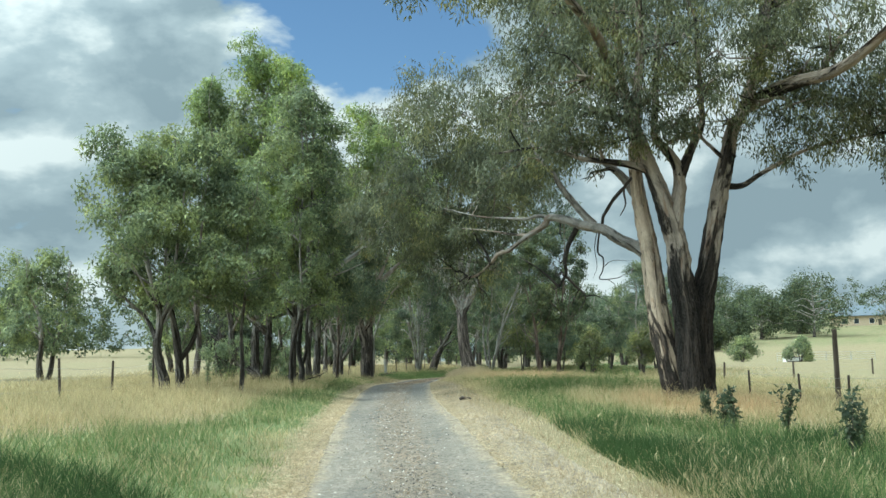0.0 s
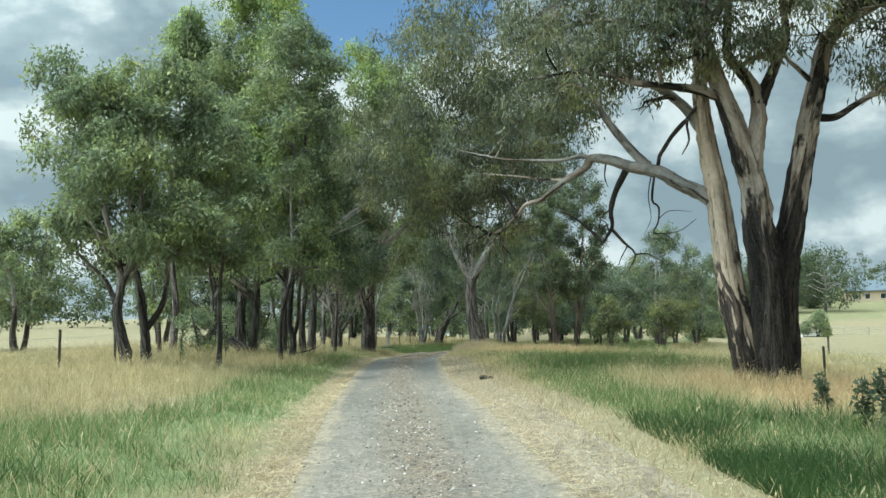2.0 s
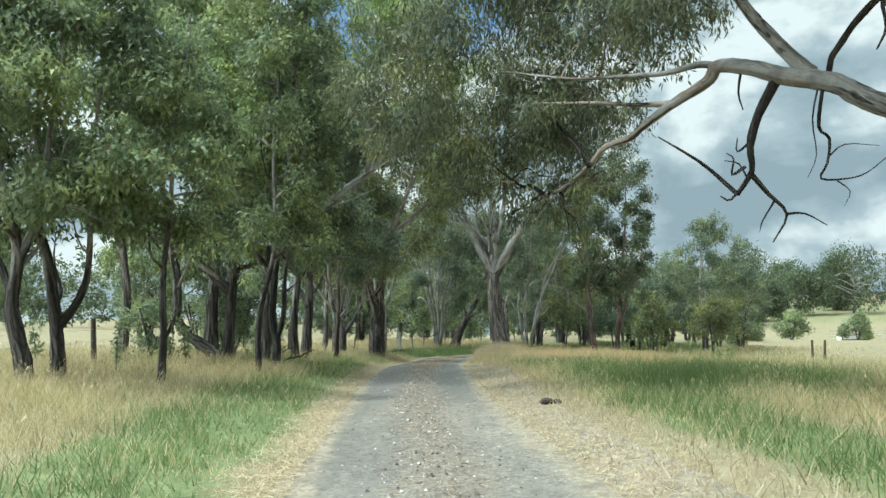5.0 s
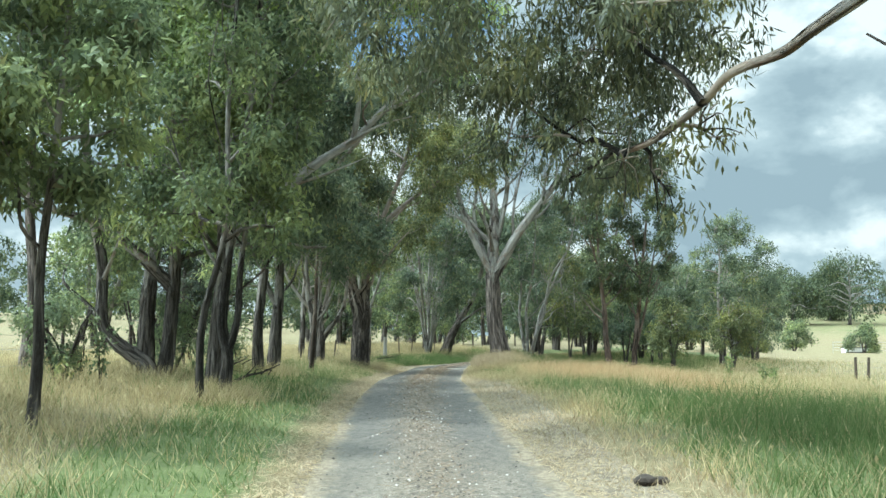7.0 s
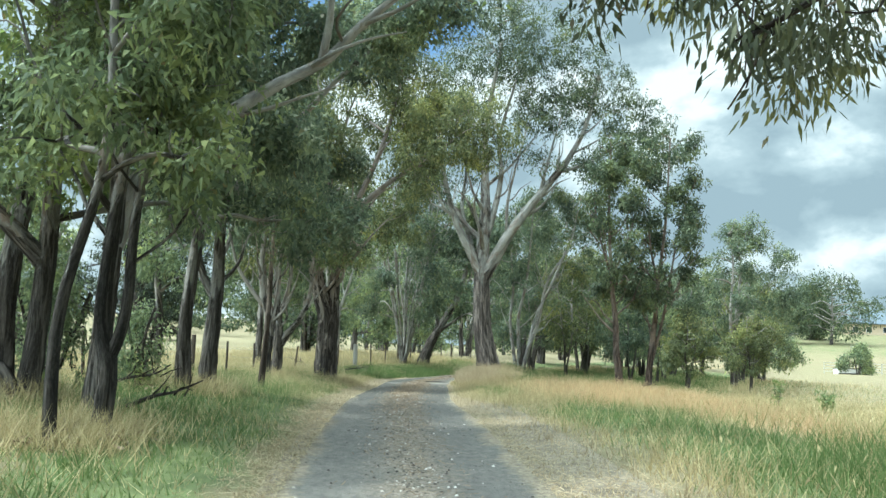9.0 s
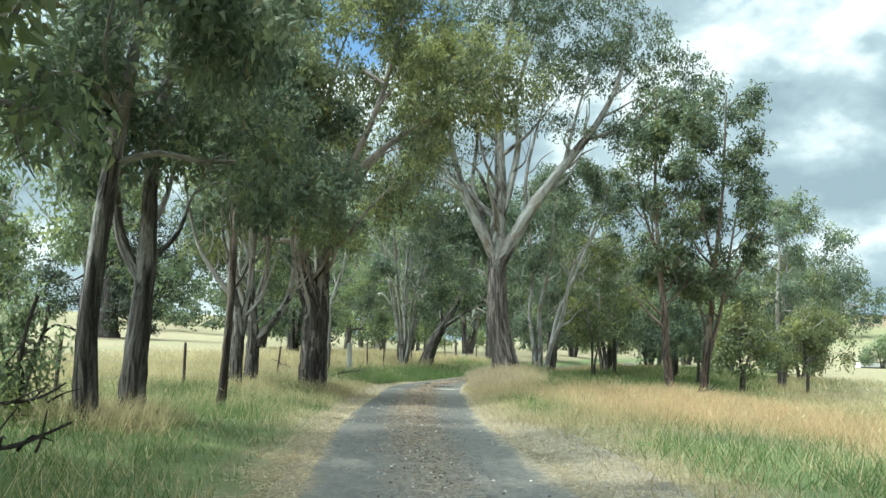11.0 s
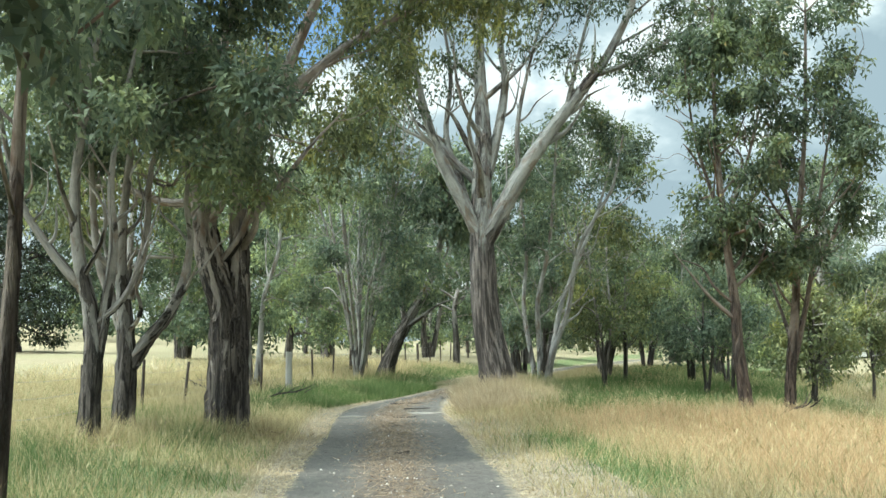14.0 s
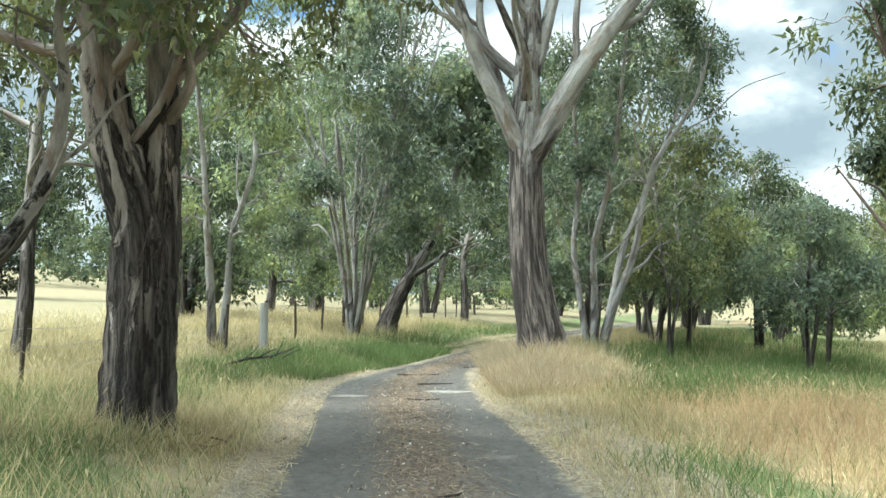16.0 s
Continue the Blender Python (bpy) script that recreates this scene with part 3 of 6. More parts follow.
def ground(x, y):
    """Height of the land: the lane runs over low swells, the left bank is higher, a hill to the right far off."""
    x, y = np.asarray(x, float), np.asarray(y, float)
    u = x - road_centre(np.minimum(y, 170))
    right = np.interp(u, [1.5, 2.4, 3.6, 5.0, 9.5, 12.0, 15.0, 40.0], [0.0, 0.10, 0.14, 0.12, 0.0, -0.22, -0.42, -0.5]) + 0.5 * np.exp(-((u - 3.9) / 1.7) ** 2 - ((y - 88.5) / 4.0) ** 2) + 0.12 * np.clip((y - 60) / 15, 0, 1) * np.clip((u - 4) / 5, 0, 1)
    left = np.interp(-u, [1.5, 3.0, 4.5, 6.0, 8.0, 12.0, 30.0], [0.0, 0.14, 0.28, 0.40, 0.56, 0.66, 0.75]) * np.interp(y, [10, 36, 66, 74], [0.7, 1.0, 1.0, 1.0])
    z = np.where(u > 0, right, left)
    fade = np.clip(1 - (np.abs(u) - 12) / 60, 0, 1)
    hill = 10.6 * np.clip((np.hypot(x, y) - 190) / 165.0, 0, 1.5) ** 1.2 * np.clip((np.arctan2(x, y) - 0.02) / 0.27, 0, 1)
    field = 4.2 * np.clip((y - 70) / 150.0, 0, 2.0) * np.clip(-x / 60.0, 0, 1)
    wav = 0.07 * np.sin(x * 0.55 + 1.3) * np.sin(y * 0.31) * np.clip((np.abs(u) - 2.5) / 3, 0, 1)
    return z + road_level(y) * fade + hill + field + wav


def zone(x, y):
    """How green and how russet the grass is at a place."""
    u = x - road_centre(np.minimum(y, 170))
    g = np.zeros_like(u)
    # left verge
    mid_l = np.interp(y, [20, 26, 44, 50], [-5.2, -3.3, -3.2, -4.6])
    half_l = np.interp(y, [20, 26, 44, 50], [3.4, 1.5, 1.4, 3.0])
    g = np.maximum(g, np.clip(1.3 - np.abs(u - mid_l) / half_l, 0, 1) * np.interp(y, [58, 66, 76, 80], [1.0, 0.72, 0.6, 0.0]))
    g = np.maximum(g, 0.9 * np.clip(1.3 - np.abs(u - 3.2) / 0.9, 0, 1) * np.clip((y - 63) / 3, 0, 1) * np.clip((76 - y) / 3, 0, 1))
    g = np.maximum(g, 0.7 * np.clip(1.2 - np.abs(u + 4.2) / 1.4, 0, 1) * np.clip((y - 74) / 6, 0, 1))
    g = np.maximum(g, 1.0 * np.clip(1.3 - np.abs(u + 2.8) / 1.6, 0, 1) * np.clip((y - 90) / 6, 0, 1))
    # right verge
    mid_r = np.interp(y, [20, 25, 35, 40, 50, 56], [6.4, 4.6, 4.6, 5.8, 5.6, 5.0])
    half_r = np.interp(y, [20, 25, 35, 40, 50, 56], [3.4, 1.5, 1.4, 2.6, 2.4, 2.0])
    g = np.maximum(g, np.clip(1.3 - np.abs(u - mid_r) / half_r, 0, 1) * np.clip((64 - y) / 6, 0, 1))
    g = np.maximum(g, 0.34 * np.clip((u - 9) / 4, 0, 1) * np.clip((y - 38) / 10, 0, 1) * np.clip((130 - y) / 20, 0, 1))
    g = np.maximum(g, np.clip((u - 4) / 3, 0, 1) * np.clip((19 - u) / 5, 0, 1) * np.clip((y - 79) / 5, 0, 1) * np.clip((140 - y) / 20, 0, 1))
    g = np.maximum(g, 0.50 * np.clip((x - 20) / 20, 0, 1) * np.clip((np.hypot(x, y) - 228) / 30, 0, 1))
    r = np.clip(1.25 - np.abs(u - 8.0) / 5.6, 0, 1) * np.clip((y - 58) / 8, 0, 1) * np.clip((88 - y) / 7, 0, 1)
    r = np.maximum(r, np.clip(1.2 - np.hypot((u - 9.0) / 3.2, (y - 29) / 5.5), 0, 1))
    r = np.maximum(r, 0.7 * np.clip(1.1 - np.abs(u - 8.0) / 2.5, 0, 1) * np.clip((y - 42) / 6, 0, 1))
    return g, r


def build_ground():
    xs = np.concatenate([-np.geomspace(2600, 40, 26), np.arange(-36, -14, 2.0), np.arange(-14, 18.01, 0.5), np.arange(20, 60, 3.0), np.geomspace(64, 2600, 26)])
    ys = np.concatenate([-np.geomspace(1200, 30, 12), np.arange(-20, 10, 3.0), np.arange(10, 125, 0.75), np.arange(126, 200, 4.0), np.geomspace(206, 3400, 34)])
    gx, gy = np.meshgrid(xs, ys)
    gz = ground(gx, gy) - 0.10 * (np.abs(gx - road_centre(np.minimum(gy, 170))) < 1.3 * road_width(gy))
    g, r = zone(gx, gy)
    v = np.stack([gx, gy, gz], -1).reshape(-1, 3)
    nx = len(xs)
    i = (np.arange(len(ys) - 1)[:, None] * nx + np.arange(nx - 1)[None, :]).reshape(-1)
    q = np.stack([i, i + 1, i + nx + 1, i + nx], -1)
    ob = new("ground", mesh_of("ground", v, q, ground_material(), {"green": g.ravel(), "russet": r.ravel()}, True))
    tagged(ob, "paddock and verge with dry straw and green grass", "ground", kind="structure")


def build_road():
    us = np.array([-2.0, -1.75, -1.5, -1.2, -0.9, -0.6, -0.3, 0, 0.3, 0.6, 0.9, 1.2, 1.5, 1.8, 2.2, 2.7, 3.1])
    prof = np.array([0.0, 0.03, 0.035, 0.025, 0.015, 0.03, 0.05, 0.055, 0.05, 0.03, 0.015, 0.025, 0.035, 0.045, 0.06, 0.085, 0.07])
    ys = np.arange(-40, 150, 0.5)
    gu, gy = np.meshgrid(us, ys)
    wide = road_width(gy)
    slope = np.gradient(road_centre(ys), ys)[:, None]
    gx = road_centre(gy) + wide * gu / np.sqrt(1 + slope ** 2)
    gyy = gy - wide * gu * slope / np.sqrt(1 + slope ** 2)
    gz = np.maximum(prof[None, :] + road_level(gyy), np.where(np.abs(gu) > 1.4, ground(gx, gyy) + 0.012, -1))
    gz[:, 0] = ground(gx[:, 0], gyy[:, 0]) - 0.05
    gz[:, -1] = ground(gx[:, -1], gyy[:, -1]) - 0.05
    v = np.stack([gx, gyy, gz], -1).reshape(-1, 3)
    nx = len(us)
    i = (np.arange(len(ys) - 1)[:, None] * nx + np.arange(nx - 1)[None, :]).reshape(-1)
    q = np.stack([i, i + 1, i + nx + 1, i + nx], -1)
    ob = new("road", mesh_of("road", v, q, road_material(), {"across": gu.ravel(), "far_lane": np.clip((gyy.ravel() - 37) / 5, 0, 1), "dark": np.clip((gyy.ravel() - 55) / 9, 0, 1)}, True))
    tagged(ob, "narrow worn bitumen lane with gravel between wheel tracks", "road", kind="structure")


build_ground()
build_road()


def stuff(name, v, material, label, category, corners=4):
    q = np.arange(len(v), dtype=np.int32).reshape(-1, corners)
    return tagged(new(name, mesh_of(name, v, q, material)), label, category, kind="stuff")


def blades(p, height, width, lean, rng):
    """One upright tapering blade at each place."""
    n = len(p)
    a = rng.uniform(0, 2 * np.pi, n)
    s = np.stack([np.cos(a), np.sin(a), np.zeros(n)], -1) * (width * rng.uniform(0.6, 1.4, n))[:, None]
    h = height * rng.uniform(0.55, 1.25, n)
    top = p + np.stack([rng.normal(0, lean, n) * h, rng.normal(0, lean, n) * h, h], -1)
    return np.stack([p - s, p + s, top], 1).reshape(-1, 3)


def scatter_grass():
    rng = np.random.default_rng(5)
    n = 690000
    y = 11 + 105 * rng.random(n) ** 1.45
    y = np.where(rng.random(n) < 0.10, 14 - 20 * rng.random(n) ** 1.3, y)
    y = np.where(rng.random(n) < 0.13, rng.uniform(61, 86, n), y)
    u = np.where(rng.random(n) < 0.45, -1.5 * road_width(y) - 11.0 * rng.random(n) ** 1.2 - 9.0 * rng.random(n) ** 4, 1.5 * road_width(y) + 17.0 * rng.random(n) ** 1.5 + 12.0 * rng.random(n) ** 4)
    x = road_centre(y) + u
    clump = np.sin(x * 2.1 + 1.7 * np.sin(y * 1.3)) * np.sin(y * 1.9 + 1.3 * np.sin(x * 1.6))
    g, r = zone(x, y)
    wob = 0.32 * np.sin(x * 0.9 + 2 * np.sin(y * 0.37)) * np.sin(y * 0.7 + 1.5 * np.sin(x * 0.5)) + rng.normal(0, 0.16, n)
    is_green = ((g + wob) > 0.52) & (rng.random(n) < 0.80) | (rng.random(n) < 0.07)
    is_rust = ~is_green & ((r + wob) > 0.5) & (rng.random(n) < 0.85)
    edge_r = (u > 0) & (u < np.interp(y, [15, 30, 50, 62, 70], [3.2, 3.3, 3.0, 2.3, 1.7]) + 0.35 * wob)
    edge_l = (u < 0) & (u > -2.25 + 0.3 * wob)
    edge = edge_r | edge_l
    keep = (rng.random(n) < np.where(edge, 0.35, 0.72 + 0.28 * clump)) & (rng.random(n) < np.clip((y + 7) / 16, 0.0, 1.0))
    p = np.stack([x, y, ground(x, y) - 0.02], -1)
    tall = np.interp(np.abs(u), [1.5, 2.5, 4.0, 7.0], [0.08, 0.18, 0.34, 0.42]) * (1 + 0.4 * clump)
    tall = tall * (1 + 0.55 * np.clip((y - 58) / 6, 0, 1) * (np.abs(u) > 1.5) * np.interp(np.abs(u), [1.5, 2.6, 4.5, 8], [1.0, 1.0, 0.5, 0.0]))
    for m, name, mat, k, wd, label in (
            (is_green & ~edge & keep, "green_grass", BLADE_GREEN, 0.75, 0.0058, "fresh green grass on the lane verge"),
            (is_rust & ~edge & keep, "russet_grass", BLADE_RUSSET, 1.05, 0.0045, "tall russet seeding grass on the verge"),
            (~is_green & ~is_rust & ~edge & keep, "dry_grass", BLADE_DRY, 0.9, 0.0048, "tall straw-coloured dry grass"),
            (edge & keep, "straw_edge", BLADE_STRAW, 0.75, 0.007, "short pale straw along the road edge")):
        stuff(name, blades(p[m], tall[m] * k, wd * np.interp(y[m], [0, 45, 60, 84, 100], [0.8, 1.75, 1.15, 1.35, 2.8]), 0.52, rng), mat, label, "grass", 3)
    pick = ~is_green & ~edge & keep & (np.abs(u) > 3.0) & (y < 90) & (rng.random(n) < 0.12)
    hp, hh = p[pick], (tall[pick] * rng.uniform(0.85, 1.35, pick.sum()))
    k = len(hp)
    lean = rng.normal(0, 0.35, (k, 2)) * hh[:, None]
    tip = hp + np.concatenate([lean, hh[:, None]], 1)
    side = rng.normal(0, 1, (k, 3)) * (1, 1, 0.3) * 0.0042 * np.interp(hp[:, 1:2], [0, 45, 60, 84, 100], [0.8, 1.75, 1.3, 1.5, 2.8])
    drop = np.concatenate([-0.25 * lean + rng.normal(0, 0.01, (k, 2)), -0.085 * np.ones((k, 1))], 1)
    stuff("seed_heads", np.stack([tip + 0.4 * drop - side, tip + drop * 1.1, tip + 0.4 * drop + side, tip], 1).reshape(-1, 3), BLADE_DRY, "pale feathery seed heads of the dry grass", "grass")
    n = 90000
    right = rng.random(n) < 0.6
    y = np.where(right, rng.uniform(3, 24, n), rng.uniform(2, 18, n))
    u = np.where(right, 3.35 + 7.5 * rng.random(n) ** 1.35, -3.1 - 7.5 * rng.random(n) ** 1.35)
    x = road_centre(y) + u
    m = (np.sin(x * 1.1 + 1.5 * np.sin(y * 0.8)) * np.sin(y * 0.9 + x * 0.5) + rng.normal(0, 0.3, n)) > np.where(right, np.interp(y, [3, 8, 11, 17, 23], [1.0, -0.1, -0.6, -0.1, 0.9]), np.interp(y, [2, 6, 9, 13, 18], [1.0, 0.0, -0.8, -0.1, 0.8]))
    x, y = x[m], y[m]
    lp = np.stack([x, y, ground(x, y) - 0.02], -1)
    stuff("dark_green_grass", blades(lp, 0.46 * (0.8 + 0.35 * np.sin(x * 2.3) * np.sin(y * 1.9)), 0.0085, 0.6, rng), BLADE_DARK_GREEN, "dark green grass on the verge", "grass", 3)
    n = 32000
    y, u = rng.uniform(80.5, 98, n), 4.0 + 10 * rng.random(n)
    x = road_centre(y) + u
    p = np.stack([x, y, ground(x, y) - 0.02], -1)
    stuff("green_reeds", blades(p, 0.5 * (0.7 + 0.4 * np.sin(x * 1.3) * np.sin(y * 0.9)), 0.014, 0.4, rng), BLADE_GREEN, "tall fresh green reedy grass under the trees", "reeds", 3)
    n = 12000
    y, u = rng.normal(43.5, 3.6, n), rng.normal(8.4, 1.6, n)
    m = (u > 4.5) & (np.hypot(road_centre(y) + u - 7.86, y - 32.3) > 1.6)
    y, u = y[m], u[m]
    x = road_centre(y) + u
    p = np.stack([x, y, ground(x, y) - 0.02], -1)
    stuff("tall_green_grass", blades(p, 0.72 * (0.75 + 0.3 * np.sin(x * 1.5) * np.sin(y * 1.2)), 0.0085, 0.45, rng), BLADE_GREEN, "tall pale green grass beside the old gum", "grass", 3)
    # tall seeding grass that hides the lane where it bends away
    n = 26000
    y = rng.uniform(82.5, 97, n)
    u = np.interp(y, [82.5, 88, 92, 97], [2.1, 1.9, 1.1, 0.9]) + 3.2 * rng.random(n) ** 1.3
    x = road_centre(y) + u
    p = np.stack([x, y, ground(x, y) - 0.02], -1)
    stuff("bend_grass", blades(p, 0.62 * (0.75 + 0.35 * np.sin(x * 1.7 + y) * np.sin(y * 1.1)), 0.0105, 0.55, rng), BLADE_STRAW, "tall bleached grass inside the lane bend", "grass", 3)
    n = 14000
    y = rng.uniform(86, 98, n)
    u = -np.interp(y, [86, 92, 98], [2.2, 1.2, 1.0]) - 3.0 * rng.random(n) ** 1.2
    x = road_centre(y) + u
    p = np.stack([x, y, ground(x, y) - 0.02], -1)
    stuff("bank_grass", blades(p, 0.42 * (0.8 + 0.35 * np.sin(x * 2.1) * np.sin(y * 1.3)), 0.011, 0.5, rng), BLADE_GREEN, "fresh green grass on the bank beside the bend", "grass", 3)
    # flattened straw and leaf litter on the road's edges and middle
    n = 76000
    y = 11 + 100 * rng.random(n) ** 1.2
    side = rng.random(n)
    u = np.where(side < 0.38, 1.55 + np.abs(rng.normal(0, 0.75, n)), np.where(side < 0.68, -1.5 - np.abs(rng.normal(0, 0.40, n)), rng.normal(0, 0.38, n)))
    x = road_centre(y) + u
    z = np.maximum(ground(x, y), road_level(y) + np.interp(np.abs(u) / road_width(y), [0, 0.3, 0.9, 1.5, 2.7], [0.055, 0.05, 0.015, 0.035, 0.08])) + 0.012
    a = rng.uniform(0, 6.28, n)
    ln, wd = rng.uniform(0.02, 0.085, n), rng.uniform(0.0025, 0.0065, n)
    d = np.stack([np.cos(a) * ln, np.sin(a) * ln, rng.uniform(-0.004, 0.03, n)], -1)
    s = np.stack([-np.sin(a) * wd, np.cos(a) * wd, rng.uniform(-0.003, 0.003, n)], -1)
    p = np.stack([x, y, z], -1)
    v = np.stack([p - d - s, p + d - s, p + d + s, p - d + s], 1)
    keep = (np.abs(u) > 1.2) | (rng.random(n) < np.interp(y, [20, 45, 60, 72], [0.2, 0.15, 0.4, 1.0]))
    v, mid_lane = v[keep], np.abs(u[keep]) < 1.2
    stuff("leaf_litter", v[mid_lane].reshape(-1, 3), BLADE_LITTER, "brown gum leaves and bark along the road middle", "leaf litter")
    stuff("straw_litter", v[~mid_lane].reshape(-1, 3), BLADE_STRAW, "flattened pale straw on the road shoulders", "straw")


scatter_grass()


# ---- the old gum beside the lane ----
def old_gum():
    b = (7.86, 32.3, float(ground(7.86, 32.3)))

    def rel(*pts):
        return [(x - 8.0, y - 32.3, z - 0.70) for x, y, z in pts]

    stems = []
    stems.append((rel((7.38, 32.2, 0.3), (7.05, 32.2, 1.7), (6.74, 32.3, 3.2), (6.58, 32.50, 4.66), (6.47, 32.60, 5.61), (6.30, 32.70, 6.57), (6.14, 32.70, 7.44), (6.08, 32.80, 8.35), (6.05, 32.90, 9.35), (5.7, 33.1, 11.4), (5.5, 33.4, 14.0)), 0.40, 0.10))
    stems.append((rel((7.75, 32.0, 0.3), (7.6, 31.9, 1.8), (7.5, 31.8, 3.2), (7.26, 31.70, 4.51), (7.16, 31.70, 5.48), (6.92, 31.70, 6.31), (6.66, 31.70, 7.14), (6.34, 31.70, 7.97), (6.05, 31.60, 8.71), (5.86, 31.50, 9.36), (6.0, 31.4, 11.4), (5.9, 31.2, 13.8)), 0.47, 0.09))
    stems.append((rel((8.08, 32.3, 0.3), (8.0, 32.2, 1.8), (7.98, 32.1, 3.2), (8.14, 32.00, 4.64), (8.38, 32.00, 6.02), (8.56, 31.90, 7.23), (8.82, 31.90, 8.40), (8.94, 31.80, 9.15), (9.35, 31.8, 9.9), (9.8, 31.6, 11.7), (10.3, 31.4, 14.4)), 0.42, 0.10))
    stems.append((rel((7.09, 31.65, 6.00), (7.20, 31.70, 6.85), (7.28, 31.75, 7.39), (7.21, 31.80, 8.02), (6.89, 31.80, 8.48), (6.52, 31.80, 8.97), (6.6, 32.0, 10.2), (6.7, 32.3, 12.6)), 0.24, 0.07))
    stems.append((rel((7.27, 31.75, 7.62), (7.50, 31.80, 8.18), (7.76, 31.90, 8.76), (8.04, 32.00, 9.43), (8.1, 32.3, 10.3), (8.0, 32.5, 13.0)), 0.17, 0.06))
    stems.append((rel((7.69, 31.90, 8.99), (7.19, 31.90, 8.87), (6.87, 31.85, 8.65)), 0.09, 0.06))
    stems.append((rel((8.63, 31.90, 8.32), (8.33, 31.90, 8.62), (8.07, 32.00, 8.92), (7.96, 32.00, 9.27), (8.3, 32.2, 9.9)), 0.07, 0.03))
    stems.append((rel((6.50, 32.60, 5.25), (6.15, 32.8, 5.55), (5.63, 33.10, 5.84), (5.16, 33.40, 6.18), (4.47, 33.80, 6.38), (3.99, 34.10, 6.59), (3.51, 34.40, 6.68), (3.35, 34.60, 6.44), (2.86, 35.20, 6.16), (2.47, 36.00, 5.90)), 0.21, 0.07))
    stems.append((rel((4.89, 33.60, 6.36), (4.60, 33.70, 6.66), (4.08, 33.90, 7.32), (3.77, 34.00, 7.77), (3.58, 34.10, 8.15), (3.05, 34.30, 8.85), (2.4, 35.0, 10.6)), 0.135, 0.04))
    stems.append((rel((3.51, 34.40, 6.68), (3.22, 34.70, 6.78), (2.71, 35.20, 6.74), (2.01, 36.00, 6.87), (1.18, 37.00, 7.06), (-0.2, 38.6, 7.6)), 0.075, 0.015))
    stems.append((rel((2.86, 35.20, 6.18), (2.32, 35.80, 6.27), (1.66, 36.60, 6.48), (0.45, 38.00, 6.76)), 0.06, 0.015))
    stems.append((rel((6.29, 31.70, 7.82), (5.87, 31.80, 7.99), (5.24, 32.00, 8.12), (4.41, 32.40, 8.29), (3.88, 32.90, 8.57), (2.95, 33.60, 8.87), (1.6, 34.8, 8.9)), 0.13, 0.03))
    stems.append((rel((6.16, 32.72, 7.1), (5.78, 32.95, 7.75), (5.3, 33.3, 8.3), (4.8, 33.8, 8.7), (4.0, 34.5, 9.2), (3.0, 35.6, 10.0)), 0.15, 0.05))
    stems.append((rel((2.86, 35.20, 6.16), (2.47, 36.00, 5.90), (2.32, 36.60, 5.79), (1.95, 37.5, 5.75), (1.7, 38.2, 5.45), (1.3, 39.2, 5.15), (0.94, 40.0, 5.08)), 0.085, 0.045))
    stems.append((rel((0.94, 40.0, 5.08), (0.6, 40.4, 5.35), (0.45, 40.9, 5.4), (-0.1, 41.6, 5.9), (-0.9, 42.0, 6.6)), 0.055, 0.015))
    stems.append((rel((1.7, 38.0, 5.45), (1.5, 38.6, 6.0), (1.2, 39.6, 6.6), (1.0, 40.8, 7.4)), 0.07, 0.02))
    stems.append((rel((9.35, 31.8, 9.9), (10.3, 30.6, 10.3), (11.3, 29.2, 10.4), (12.1, 27.6, 11.1), (12.6, 26.0, 12.2)), 0.24, 0.08))
    stems.append((rel((8.7, 31.9, 7.4), (9.3, 32.0, 7.45), (10.0, 32.1, 7.9), (11.5, 32.2, 8.7), (13.5, 32.4, 9.2)), 0.12, 0.04))
    stems.append((rel((5.5, 33.1, 9.8), (4.2, 35.2, 10.8), (2.8, 38.0, 11.3), (1.2, 40.5, 11.0)), 0.11, 0.03))
    # out of view beyond y 24, lengthened to hold foliage that shades the verge
    stems.append((rel((5.4, 33.2, 10.5), (4.6, 30.5, 11.6), (3.2, 27.5, 11.9), (2.0, 24.5, 12.0), (1.6, 20.5, 12.2), (1.8, 16.5, 12.0)), 0.17, 0.03))
    clumps = []
    clumps += [(-2.6, 40.0, 8.2, 1.7, 2.4, 2.2), (-0.6, 40.5, 9.3, 2.2, 2.6, 2.7), (1.4, 41.5, 8.6, 2.2, 2.8, 2.6), (0.6, 38.5, 11.2, 2.6, 2.4, 2.2), (2.9, 38.0, 9.6, 1.8, 2.2, 2.0), (3.8, 40.5, 10.8, 2.4, 2.6, 2.3), (-1.2, 41.5, 12.0, 2.0, 2.4, 1.9), (0.6, 39.8, 7.2, 1.3, 1.3, 1.0), (2.3, 38.4, 8.9, 1.4, 1.4, 1.1), (2.6, 35.0, 11.2, 2.0, 2.0, 1.7), (1.6, 43.0, 6.0, 1.2, 1.1, 1.3), (0.4, 42.6, 6.6, 1.0, 1.0, 1.1)]
